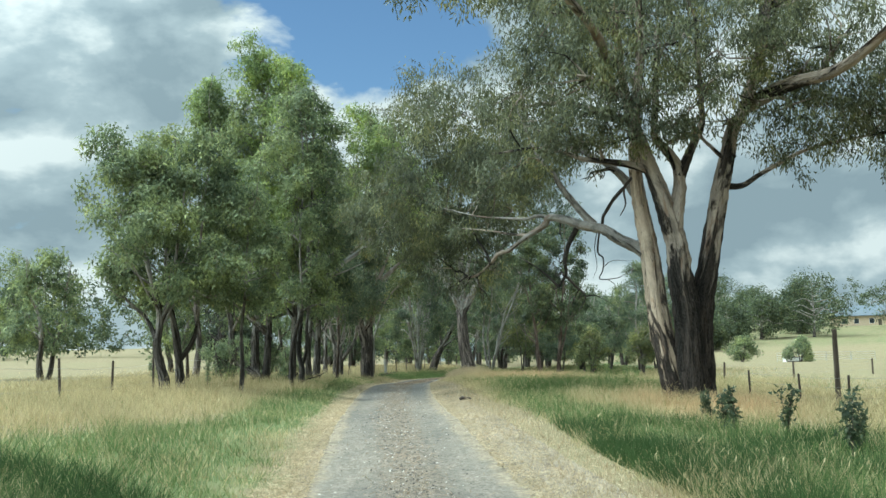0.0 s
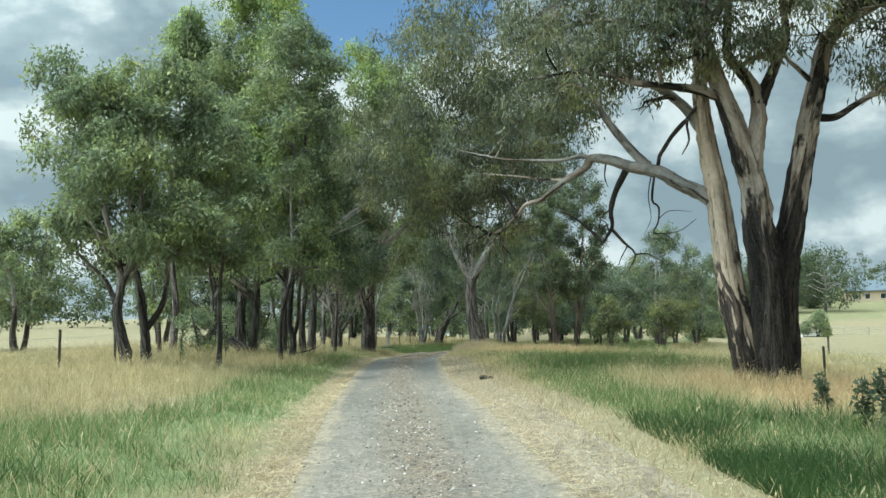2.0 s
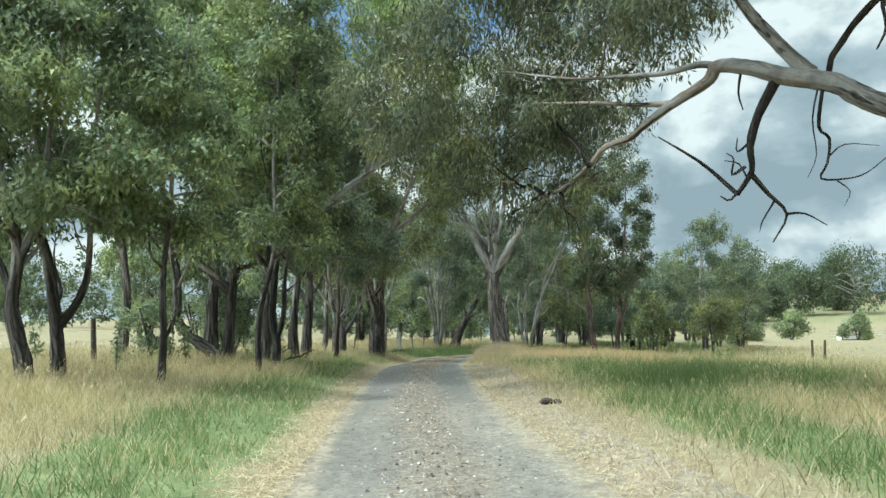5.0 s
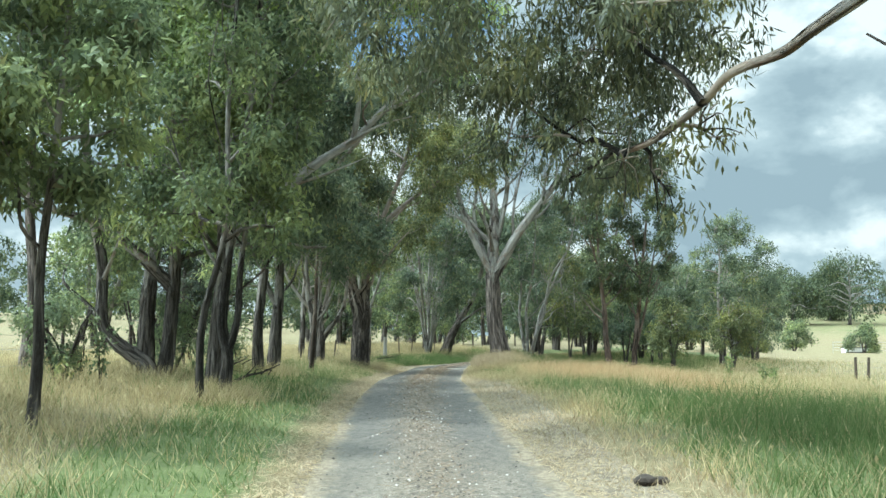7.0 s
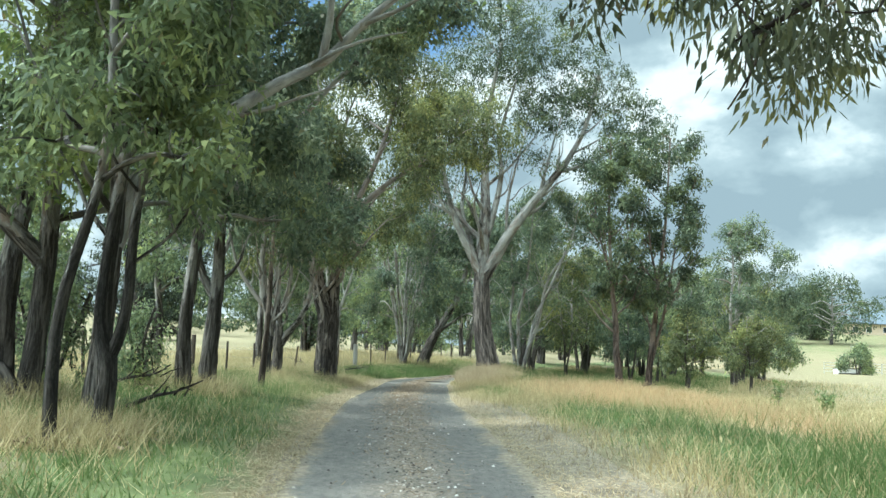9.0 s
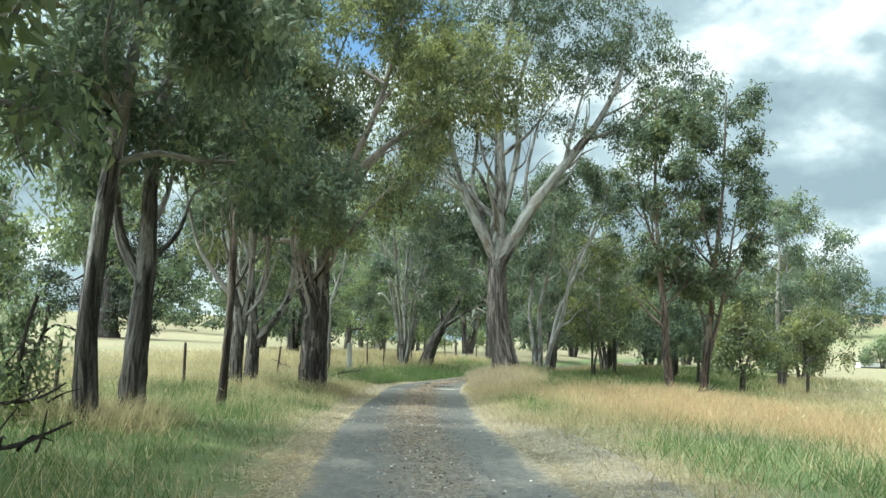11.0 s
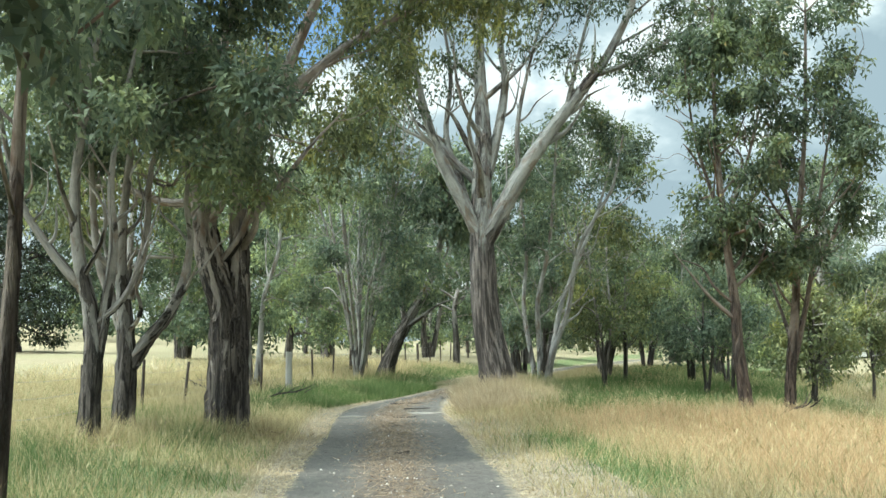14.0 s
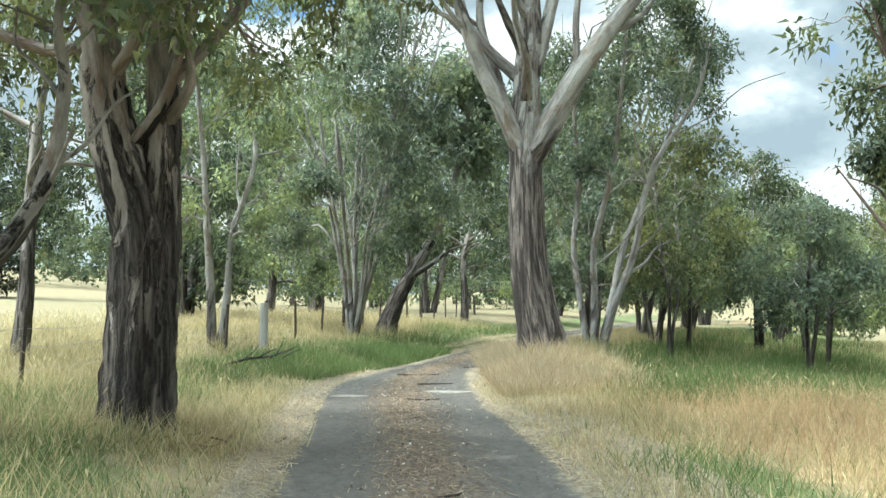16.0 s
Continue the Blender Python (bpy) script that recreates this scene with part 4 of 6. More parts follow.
    clumps += [(3.8, 36.5, 12.6, 2.2, 2.2, 1.8), (7.4, 34.5, 12.6, 2.0, 2.0, 1.6), (2.0, 33.2, 9.8, 1.4, 1.4, 1.2), (0.9, 38.6, 9.6, 1.4, 1.6, 1.5), (5.0, 32.5, 13.2, 2.4, 2.4, 2.0), (7.3, 32.0, 14.2, 2.4, 2.4, 2.0), (3.2, 33.0, 13.2, 2.2, 2.4, 2.0), (10.2, 31.5, 14.4, 2.4, 2.4, 2.0), (5.6, 35.5, 15.2, 3.0, 3.0, 2.0), (9.0, 33.5, 12.0, 1.5, 1.6, 1.2), (6.6, 31.0, 11.6, 1.5, 1.4, 1.3), (4.0, 31.0, 10.6, 1.4, 1.4, 1.4)]
    # clumps at y 15 to 21 are unseen, added to shade the right verge
    clumps += [(12.0, 31.0, 11.6, 2.0, 2.2, 1.7), (13.4, 32.4, 9.9, 2.0, 2.2, 1.6), (11.4, 32.4, 8.9, 1.5, 1.6, 1.0), (15.0, 32.0, 9.2, 2.0, 2.2, 1.4), (12.4, 27.5, 12.6, 2.2, 2.0, 1.4), (14.2, 29.5, 11.6, 2.0, 2.0, 1.5), (9.6, 29.5, 12.6, 1.8, 1.8, 1.3), (1.2, 25.2, 11.6, 1.8, 1.5, 0.9), (-0.6, 24.0, 10.9, 1.2, 1.0, 0.7), (3.4, 27.4, 12.2, 1.8, 1.8, 1.2), (1.6, 21.0, 12.6, 1.7, 1.7, 1.1), (1.2, 17.5, 12.2, 1.7, 1.6, 1.0)]
    clumps += [(2.8, 16.0, 12.4, 1.6, 1.5, 1.0), (3.2, 19.4, 12.8, 1.6, 1.5, 1.0), (0.4, 15.0, 12.2, 1.3, 1.3, 0.9), (16.2, 31.0, 8.2, 1.4, 1.6, 1.1), (11.0, 35.0, 13.4, 2.2, 2.2, 1.8), (2.8, 44.0, 8.2, 1.3, 1.4, 1.1), (4.6, 31.4, 9.6, 1.3, 1.2, 0.9), (6.3, 30.8, 10.0, 1.4, 1.2, 0.9), (8.0, 31.0, 10.4, 1.4, 1.2, 0.9), (3.6, 33.0, 8.9, 1.2, 1.2, 0.8), (9.4, 30.8, 11.2, 1.4, 1.3, 0.9), (5.2, 32.0, 11.2, 1.5, 1.4, 1.1)]
    clumps += [(7.2, 31.2, 11.8, 1.5, 1.4, 1.0), (-1.0, 41.0, 6.5, 1.1, 1.2, 1.0), (0.0, 41.2, 6.2, 1.0, 1.1, 0.8), (0.9, 41.0, 6.9, 1.0, 1.1, 0.9), (1.8, 41.0, 7.4, 0.9, 1.0, 0.8), (-0.6, 41.2, 5.5, 0.7, 0.8, 0.5), (0.4, 41.0, 5.2, 0.5, 0.6, 0.6), (-2.4, 42.0, 7.2, 1.3, 1.3, 1.1), (-3.2, 42.0, 7.8, 1.1, 1.2, 1.0), (10.6, 31.0, 9.7, 1.3, 1.2, 0.8), (12.2, 31.4, 10.2, 1.4, 1.3, 0.9), (9.4, 30.9, 9.9, 1.0, 1.0, 0.7)]
    clumps += [(13.6, 31.0, 11.0, 1.5, 1.4, 1.0), (8.7, 31.4, 9.4, 0.9, 0.9, 0.6), (7.2, 30.6, 9.3, 0.9, 0.9, 0.6), (5.6, 31.0, 8.8, 0.9, 0.9, 0.6), (3.2, 33.4, 8.9, 0.9, 0.9, 0.6), (4.4, 32.6, 8.9, 0.8, 0.8, 0.45), (2.4, 34.4, 8.4, 0.9, 0.9, 0.7), (1.4, 36.0, 8.2, 1.0, 1.0, 0.9), (6.6, 30.9, 9.0, 0.8, 0.8, 0.5), (7.6, 31.0, 9.2, 0.9, 0.9, 0.5), (5.4, 31.4, 9.4, 0.9, 0.8, 0.5), (4.9, 31.7, 9.0, 0.7, 0.7, 0.4)]
    clumps += [(4.7, 33.2, 8.0, 0.6, 0.6, 0.35), (3.9, 32.4, 9.4, 0.9, 0.8, 0.5), (0.7, 37.9, 6.7, 0.7, 0.8, 0.5), (0.0, 38.6, 7.5, 0.8, 0.8, 0.6), (1.6, 36.8, 6.8, 0.5, 0.5, 0.35), (2.4, 36.2, 7.2, 0.6, 0.6, 0.4)]
    clumps += [(0.9, 39.6, 4.9, 0.9, 0.8, 0.8), (1.5, 39.4, 4.5, 0.5, 0.5, 0.6), (1.9, 38.6, 5.2, 0.7, 0.7, 0.5), (0.2, 40.6, 4.7, 0.6, 0.6, 0.6), (11.0, 31.2, 10.8, 1.2, 1.1, 0.8), (12.8, 30.6, 9.6, 1.3, 1.1, 0.7), (10.2, 30.6, 11.6, 1.2, 1.1, 0.8), (14.4, 31.2, 10.2, 1.3, 1.2, 0.8)]
    clumps = [(x - 8.0, y - 32.3, z - 0.70, *r) for x, y, z, *r in clumps]
    dead = []
    dead.append((rel((4.39, 33.90, 6.34), (4.10, 34.00, 5.72), (3.99, 34.10, 5.18), (4.05, 34.20, 4.78), (3.80, 34.20, 4.35)), 0.10, 0.035))
    dead.append((rel((3.80, 34.20, 4.35), (3.27, 34.30, 4.85), (2.85, 34.30, 5.12), (2.45, 34.40, 5.38)), 0.04, 0.012))
    dead.append((rel((4.05, 34.20, 4.71), (4.38, 34.30, 4.38), (4.72, 34.40, 4.05), (4.50, 34.50, 3.56)), 0.05, 0.012))
    dead.append((rel((3.94, 34.20, 4.85), (3.70, 34.20, 4.70), (3.73, 34.20, 4.98), (3.60, 34.20, 5.08)), 0.03, 0.008))
    dead.append((rel((4.70, 34.40, 4.06), (5.1, 34.6, 4.1), (5.5, 34.6, 3.9)), 0.025, 0.008))
    dead.append((rel((4.04, 34.22, 4.74), (3.75, 34.4, 4.3), (3.55, 34.4, 4.35)), 0.035, 0.01))
    dead.append((rel((5.03, 33.50, 6.06), (5.00, 33.60, 5.46), (5.18, 33.60, 5.26), (5.18, 33.70, 4.86), (5.07, 33.70, 4.59), (5.51, 33.70, 4.60), (5.85, 33.70, 4.71), (6.19, 33.70, 4.99)), 0.032, 0.008))
    dead.append((rel((4.02, 34.1, 5.3), (3.85, 34.4, 5.15), (3.85, 34.4, 5.4)), 0.025, 0.008))
    dead.append((rel((3.98, 34.2, 4.62), (3.9, 34.5, 4.95), (3.65, 34.5, 5.0)), 0.022, 0.007))
    dead.append((rel((4.48, 34.33, 4.28), (4.35, 34.6, 3.95), (4.3, 34.6, 3.75)), 0.02, 0.006))
    dead.append((rel((5.0, 33.5, 6.3), (4.9, 33.6, 5.6), (5.0, 33.7, 5.0), (4.85, 33.7, 4.6)), 0.018, 0.005))
    dead.append((rel((5.18, 33.68, 4.95), (5.5, 33.75, 5.2), (6.1, 33.8, 5.2)), 0.016, 0.005))
    dead.append((rel((5.35, 33.8, 4.6), (5.6, 33.8, 4.4), (5.5, 33.8, 4.15)), 0.014, 0.004))
    dead.append((rel((3.9, 34.3, 6.7), (3.85, 34.35, 6.2), (3.95, 34.4, 5.9)), 0.03, 0.01))
    dead.append((rel((6.08, 32.78, 7.8), (5.68, 33.00, 7.41), (5.41, 33.10, 7.09), (5.21, 33.30, 6.73), (5.14, 33.40, 6.58), (5.13, 33.50, 6.30)), 0.065, 0.05))
    dead.append((rel((6.1, 32.7, 7.9), (5.7, 32.6, 7.4), (5.75, 32.6, 6.9), (5.55, 32.5, 6.5)), 0.05, 0.015))
    grow_tree("gum_tree", "huge old river gum with dark fissured and pale bark", b, stems, clumps, 150000, BARK_BIG, LEAF_OLIVE, 11, length=0.19, width=0.024, droop=1.5, spray=0.26, per=70, kite=True, flare=0.14, sides=30, rough=0.10, bare=dead, twigs=7, stout=1.7, boughs=0, barks={k: BARK_BIG_PALE for k in (0,)} | {k: BARK_LIMB for k in (7, 8, 9, 12)})


# ---- the pale gum where the lane bends ----
def pale_gum():
    x, y = 1.78, 88.0
    b = (x, y, float(ground(x, y)))
    stems = []
    stems.append(([(0.32, 0, -0.3), (0.05, 0, 1), (-0.3, 0, 2.9), (-0.5, 0, 5.55), (-0.55, 0.1, 7.75), (-0.55, 0.1, 9.75), (-0.7, 0.2, 11.75), (-0.8, 0.2, 14.75), (-0.3, 0.3, 19.75)], 0.60, 0.08))
    stems.append(([(-0.42, 0, 5.45), (-0.95, -0.1, 6.55), (-1.75, -0.2, 8.05), (-2.4, -0.4, 9.55), (-3, -0.5, 11.75), (-3.6, -0.6, 14.75)], 0.30, 0.06))
    stems.append(([(-0.95, -0.1, 6.55), (-1.3, 0.3, 7.95), (-1.8, 0.6, 9.75), (-1.7, 0.8, 12.25), (-2.2, 1, 15.25)], 0.16, 0.04))
    stems.append(([(-0.42, 0, 5.65), (0.1, -0.1, 6.65), (0.75, -0.2, 8.15), (1.55, -0.2, 9.55), (2.7, -0.3, 11.35), (3.7, -0.3, 12.95), (4.6, -0.3, 15.25), (5.1, -0.2, 18.25)], 0.36, 0.07))
    stems.append(([(-0.55, 0.1, 7.55), (-0.15, 0.2, 9.15), (0.2, 0.3, 11.75), (0, 0.4, 14.25), (0.9, 0.4, 18.75)], 0.22, 0.05))
    stems.append(([(0.7, -0.2, 8.05), (0.6, -0.3, 10.15), (1, -0.4, 12.75), (1.6, -0.4, 15.75)], 0.11, 0.03))
    stems.append(([(3.2, -0.3, 12.15), (4.6, -0.4, 12.75), (6, -0.5, 13.75), (7.5, -0.5, 14.75)], 0.12, 0.03))
    stems.append(([(2.3, -0.3, 10.75), (2.6, -0.6, 12.75), (3.2, -0.8, 15.75)], 0.10, 0.03))
    cl = []
    cl += [(-3.6, -0.6, 14.0, 1.7, 1.7, 1.6), (-2.3, 0.8, 16.0, 1.8, 1.8, 1.6), (-0.6, 0.2, 19.5, 2.2, 2.2, 1.8), (1.2, 0.4, 18.6, 2.0, 2.0, 1.7), (1.6, -0.4, 15.4, 1.3, 1.3, 1.2), (3.2, -0.8, 15.5, 1.5, 1.5, 1.3), (5.2, -0.2, 18.0, 2.0, 2.0, 1.6), (7.4, -0.5, 14.6, 1.8, 1.8, 1.3), (6.2, -0.5, 16.0, 1.7, 1.7, 1.3), (3.4, 0.3, 20.6, 2.2, 2.2, 1.6), (-3.4, -1.0, 11.4, 1.2, 1.2, 1.0), (4.6, -0.6, 13.0, 1.2, 1.2, 0.9)]
    cl += [(0.3, 0.4, 22.0, 2.0, 2.0, 1.4), (-2.6, 0.4, 18.4, 1.6, 1.6, 1.4), (2.6, -0.8, 12.6, 0.9, 0.9, 0.8), (-1.5, 0.5, 12.5, 1.0, 1.0, 1.0), (8.2, -0.6, 16.2, 1.4, 1.4, 1.0), (-3.9, 0.4, 12.6, 1.5, 1.5, 1.2), (-4.6, -0.2, 15.6, 1.5, 1.5, 1.3), (0.8, -0.4, 13.2, 1.1, 1.1, 0.9), (4.0, 0.5, 17.0, 1.6, 1.6, 1.3), (6.4, 0.4, 13.4, 1.2, 1.2, 0.9), (2.2, 0.6, 16.6, 1.3, 1.3, 1.1), (5.4, -1.0, 12.0, 1.1, 1.1, 0.8)]
    cl += [(7.0, -0.8, 12.9, 1.3, 1.3, 0.9), (8.6, -0.2, 13.8, 1.3, 1.3, 0.9), (-4.6, -0.6, 13.2, 1.3, 1.3, 1.1)]
    cl = [(c[0], c[1], 0.91 * c[2], 1.22 * c[3], 1.22 * c[4], 1.05 * c[5]) for c in cl]
    stems = [([(a, b_, 0.91 * c) for a, b_, c in pts], r0, r1) for pts, r0, r1 in stems]
    # backlit crown: its darkness is put into the leaf tone
    grow_tree("gum_tree", "tall pale-barked gum with rough brown lower trunk", b, stems, cl, 40000, BARK_PALE, LEAF_DARK_SHADED, 21, length=0.20, width=0.040, droop=1.3, spray=0.26, per=50, sides=22, rough=0.06, stout=1.5, twigs=9, flare=0.5, boughs=9)


# ---- the peeling gum on the left verge ----
def peeling_gum():
    x, y = -5.68, 75.2
    b = (x, y, float(ground(x, y)))
    stems = []
    stems.append(([(0.06, 0, -0.3), (0.05, 0, 0.6), (0.0, 0, 1.7), (-0.08, 0, 2.6), (-0.35, 0, 3.3), (-0.62, 0, 4.2), (-0.74, 0, 4.9), (-1.0, 0.1, 5.7), (-1.3, 0.2, 6.7), (-1.7, 0.3, 9.0), (-1.5, 0.5, 13.5)], 0.47, 0.07))
    stems.append(([(0.02, 0, -0.3), (0.06, 0, 0.5), (0.12, 0, 1.4), (0.12, 0, 2.5), (0.10, 0, 3.5), (0.05, -0.05, 4.5), (-0.02, -0.1, 5.5), (0.25, -0.1, 6.4), (0.9, 0, 7.9), (1.6, 0.2, 10.0), (2.2, 0.3, 13.0)], 0.33, 0.06))
    stems.append(([(-0.02, -0.1, 5.2), (-0.32, -0.3, 6.2), (-0.4, -0.6, 8.0), (0.2, -1.2, 11.0)], 0.17, 0.05))
    stems.append(([(-0.5, 0, 5.2), (-1.4, -0.3, 6.2), (-2.6, -0.6, 7.2), (-3.6, -0.8, 9.0)], 0.16, 0.04))
    stems.append(([(0.8, 0, 7.2), (2.2, 0.4, 8.6), (3.6, 0.6, 9.6), (4.6, 0.8, 10.6)], 0.13, 0.04))
    rng = np.random.default_rng(31)
    cl = crown_clumps(rng, 8.8, 15.5, 4.6, 20, 0.3, 0.0, 0.36)
    cl += [(4.4, 0.8, 10.8, 1.6, 1.6, 1.3), (-3.6, -0.8, 9.2, 1.6, 1.6, 1.4), (3.0, 0.4, 8.8, 1.1, 1.1, 0.8), (3.4, -1.0, 11.0, 1.7, 1.7, 1.3), (5.0, 0.4, 12.0, 1.7, 1.7, 1.3), (2.4, 1.2, 13.2, 1.8, 1.8, 1.5), (5.6, 2.0, 10.2, 1.4, 1.4, 1.0), (6.4, 1.0, 11.4, 1.4, 1.4, 1.1), (-3.6, 1.0, 7.2, 1.5, 1.5, 1.1), (-4.4, 0.5, 8.0, 1.5, 1.5, 1.2), (-0.5, 3.5, 9.2, 1.6, 1.6, 1.2), (-0.6, -3.4, 9.6, 1.6, 1.6, 1.2)]
    cl += [(0.5, 5.4, 10.0, 1.6, 1.6, 1.2), (1.2, 3.0, 11.2, 1.6, 1.6, 1.2), (-2.6, 3.0, 5.8, 1.3, 1.3, 0.9), (-1.2, 4.0, 6.4, 1.3, 1.3, 0.9), (1.7, 2.2, 6.5, 1.2, 1.2, 0.8), (3.0, 1.4, 7.0, 1.2, 1.2, 0.8), (-4.0, 2.4, 5.2, 1.3, 1.3, 0.9), (0.8, 4.2, 5.8, 1.1, 1.1, 0.8), (-2.6, 0.8, 6.6, 1.2, 1.2, 0.8), (2.2, 3.6, 8.0, 1.4, 1.4, 1.0), (-1.8, 2.0, 7.6, 1.3, 1.3, 0.9)]
    grow_tree("gum_tree", "stout gum with peeling patchy bark in tall grass", b, stems, cl, 54000, BARK_PEEL, LEAF_GOLD, 31, length=0.21, width=0.042, droop=1.2, spray=0.30, per=80, sides=26, rough=0.10, flare=0.12, boughs=6)


# ---- the leaning trunk and its neighbours ----
def leaning_gum():
    x, y = -9.0, 50.3
    b = (x, y, float(ground(x, y)))
    stems = [
        ([(0.0, 0, -0.3), (-0.1, 0, 0.3), (-0.5, 0, 0.6), (-1.0, 0, 0.95), (-1.35, 0, 1.5), (-1.45, 0, 2.9), (-1.8, 0, 4.2), (-2.2, 0.1, 6.5), (-2.5, 0.2, 9.0), (-2.8, 0.2, 12.5)], 0.23, 0.06),
        ([(0.25, 0.1, -0.3), (0.35, 0.1, 1.2), (0.35, 0.1, 3.5), (0.1, 0.2, 6.5), (-0.1, 0.2, 10.0), (-0.3, 0.2, 14.5)], 0.20, 0.06),
        ([(0.3, 0.1, 2.4), (-0.6, 0.0, 3.2), (-1.6, -0.2, 3.9), (-2.8, -0.4, 4.2), (-4.4, -0.5, 5.2)], 0.17, 0.03),
    ]
    rng = np.random.default_rng(41)
    cl = crown_clumps(rng, 3.2, 13.6, 3.8, 22, -2.6, 0.0, 0.36) + crown_clumps(rng, 6.0, 15.8, 2.6, 10, 0.0, 0.2, 0.42)
    grow_tree("gum_tree", "dark gum whose trunk leans along the ground", b, stems, cl, 36000, BARK_ROUGH, LEAF_GREEN, 41, length=0.21, width=0.041, droop=1.1, spray=0.30, per=80, sides=16, rough=0.08)


def reaching_gum():
    x, y = -7.3, 49.4
    b = (x, y, float(ground(x, y)))
    stems = [
        ([(0, 0, -0.3), (0.03, 0, 1.5), (0.05, 0, 3.2), (-0.1, 0, 6.0), (-0.2, 0, 9.5), (-0.4, 0, 13.5)], 0.18, 0.05),
        ([(0.04, 0, 2.7), (0.2, 0.5, 3.9), (0.9, 1.1, 4.8), (2.0, 1.9, 5.95), (2.9, 2.7, 6.8), (3.55, 2.7, 7.55), (4.6, 2.8, 8.7), (5.6, 2.9, 10.4)], 0.17, 0.05),
        ([(2.85, 2.65, 6.75), (2.95, 2.5, 7.7), (2.9, 2.4, 8.6), (3.2, 2.3, 10.2)], 0.09, 0.03),
        ([(3.55, 2.7, 7.55), (4.4, 2.5, 7.95), (5.3, 2.4, 8.7)], 0.06, 0.02),
    ]
    rng = np.random.default_rng(43)
    cl = crown_clumps(rng, 6.4, 15.6, 2.6, 16, -0.2, 0.3, 0.42) + [(5.4, 2.9, 10.8, 1.3, 1.3, 1.0), (3.2, 2.4, 10.9, 1.2, 1.2, 1.0), (5.4, 2.4, 9.2, 0.8, 0.8, 0.6), (3.7, 1.6, 11.8, 1.5, 1.5, 1.5), (4.7, 2.6, 12.4, 1.4, 1.4, 1.3), (3.0, 2.2, 13.2, 1.2, 1.2, 1.2)]
    grow_tree("gum_tree", "slender gum with a pale limb reaching over the lane", b, stems, cl, 26000, BARK_ROUGH, LEAF_LIME, 43, length=0.21, width=0.041, droop=1.1, spray=0.30, per=80, sides=14, rough=0.08, barks={1: BARK_STEM, 2: BARK_STEM})


old_gum()
pale_gum()
peeling_gum()
leaning_gum()
reaching_gum()

MID = dict(length=0.21, width=0.045, spray=0.30, per=80)
FAR = dict(length=0.34, width=0.080, spray=0.46, per=60, sides=8, twigs=2, boughs=3)
# left row
common_tree("leaning gum with pale limbs beside the fence", -10.2, 38.1, 9.6, 2.7, 0.24, 20000, BARK_ROUGH, LEAF_GREEN, 51, low=0.36, lean=(-1.8, 0.0), count=14, given=[
    ([(0.0, 0, -0.3), (-0.1, 0, 0.5), (-0.4, 0, 1.6), (-0.35, 0, 2.8), (-0.75, 0, 4.2), (-1.4, 0, 6.5), (-1.7, 0, 9.0)], 0.21, 0.04),
    ([(-0.38, 0, 2.5), (0.0, 0.1, 3.6), (0.1, 0.2, 5.2), (0.3, 0.2, 7.5)], 0.12, 0.03),
    ([(-0.4, 0, 1.8), (-0.9, 0.2, 2.7), (-1.7, 0.3, 3.4), (-2.8, 0.4, 4.6)], 0.10, 0.03)], **MID)
common_tree("gum with a forked dark trunk beside the fence", -9.98, 39.3, 10.4, 2.3, 0.2, 17000, BARK_ROUGH, LEAF_GREEN, 52, low=0.36, count=12, given=[
    ([(0.0, 0, -0.3), (-0.05, 0, 0.6), (-0.15, 0, 1.4), (-0.4, 0, 2.7), (-0.65, 0, 3.6), (-0.8, 0, 6.0), (-0.6, 0, 9.0)], 0.19, 0.04),
    ([(-0.12, 0, 1.1), (0.35, 0.1, 1.9), (0.5, 0.1, 2.8), (0.45, 0.1, 5.0), (0.7, 0.1, 8.4)], 0.11, 0.03)], **MID)
common_tree("thin young gum with a bare lower trunk", -7.75, 39.4, 8.4, 1.2, 0.1, 6000, BARK_ROUGH, LEAF_GREEN, 53, low=0.42, count=8, **MID)
common_tree("slim rough-barked gum in the row", -6.6, 47.3, 14.6, 2.2, 0.16, 17000, BARK_LIMB, LEAF_GREEN, 54, low=0.27, count=14, given=[
    ([(0, 0, -0.3), (0.05, 0, 0.9), (-0.12, 0, 1.7), (-0.05, 0, 3.4), (0.15, 0, 6.0), (0.3, 0, 10.0), (0.2, 0, 14.0)], 0.145, 0.04),
    ([(0.0, 0, 0.9), (0.22, 0, 1.7), (0.25, 0, 3.4), (0.6, 0.2, 6.5), (1.0, 0.3, 10.0)], 0.10, 0.03)], **MID)
common_tree("tall bright-crowned gum in the row", -9.2, 50.6, 16.8, 2.6, 0.22, 22000, BARK_ROUGH, LEAF_LIME, 55, low=0.22, count=16, extra=[(-0.6, 0, 16.2, 1.2, 1.2, 1.4), (0.9, 0, 15.2, 1.1, 1.1, 1.3)], **MID)
common_tree("tall pale-limbed gum behind the fence", -11.9, 49.5, 15.2, 1.7, 0.17, 11000, BARK_PALE, LEAF_LIME, 56, low=0.3, count=10, **MID)
common_tree("slim dark gum near the leaning trunk", -6.75, 45.8, 13.5, 2.2, 0.115, 11000, BARK_LIMB, LEAF_GREEN, 65, low=0.26, count=14, **MID)
common_tree("straight rough gum at the fence", -7.38, 56.5, 13.6, 3.0, 0.22, 25000, BARK_ROUGH, LEAF_GREY, 57, low=0.29, lean=(0.2, 0.5), count=14, **MID)
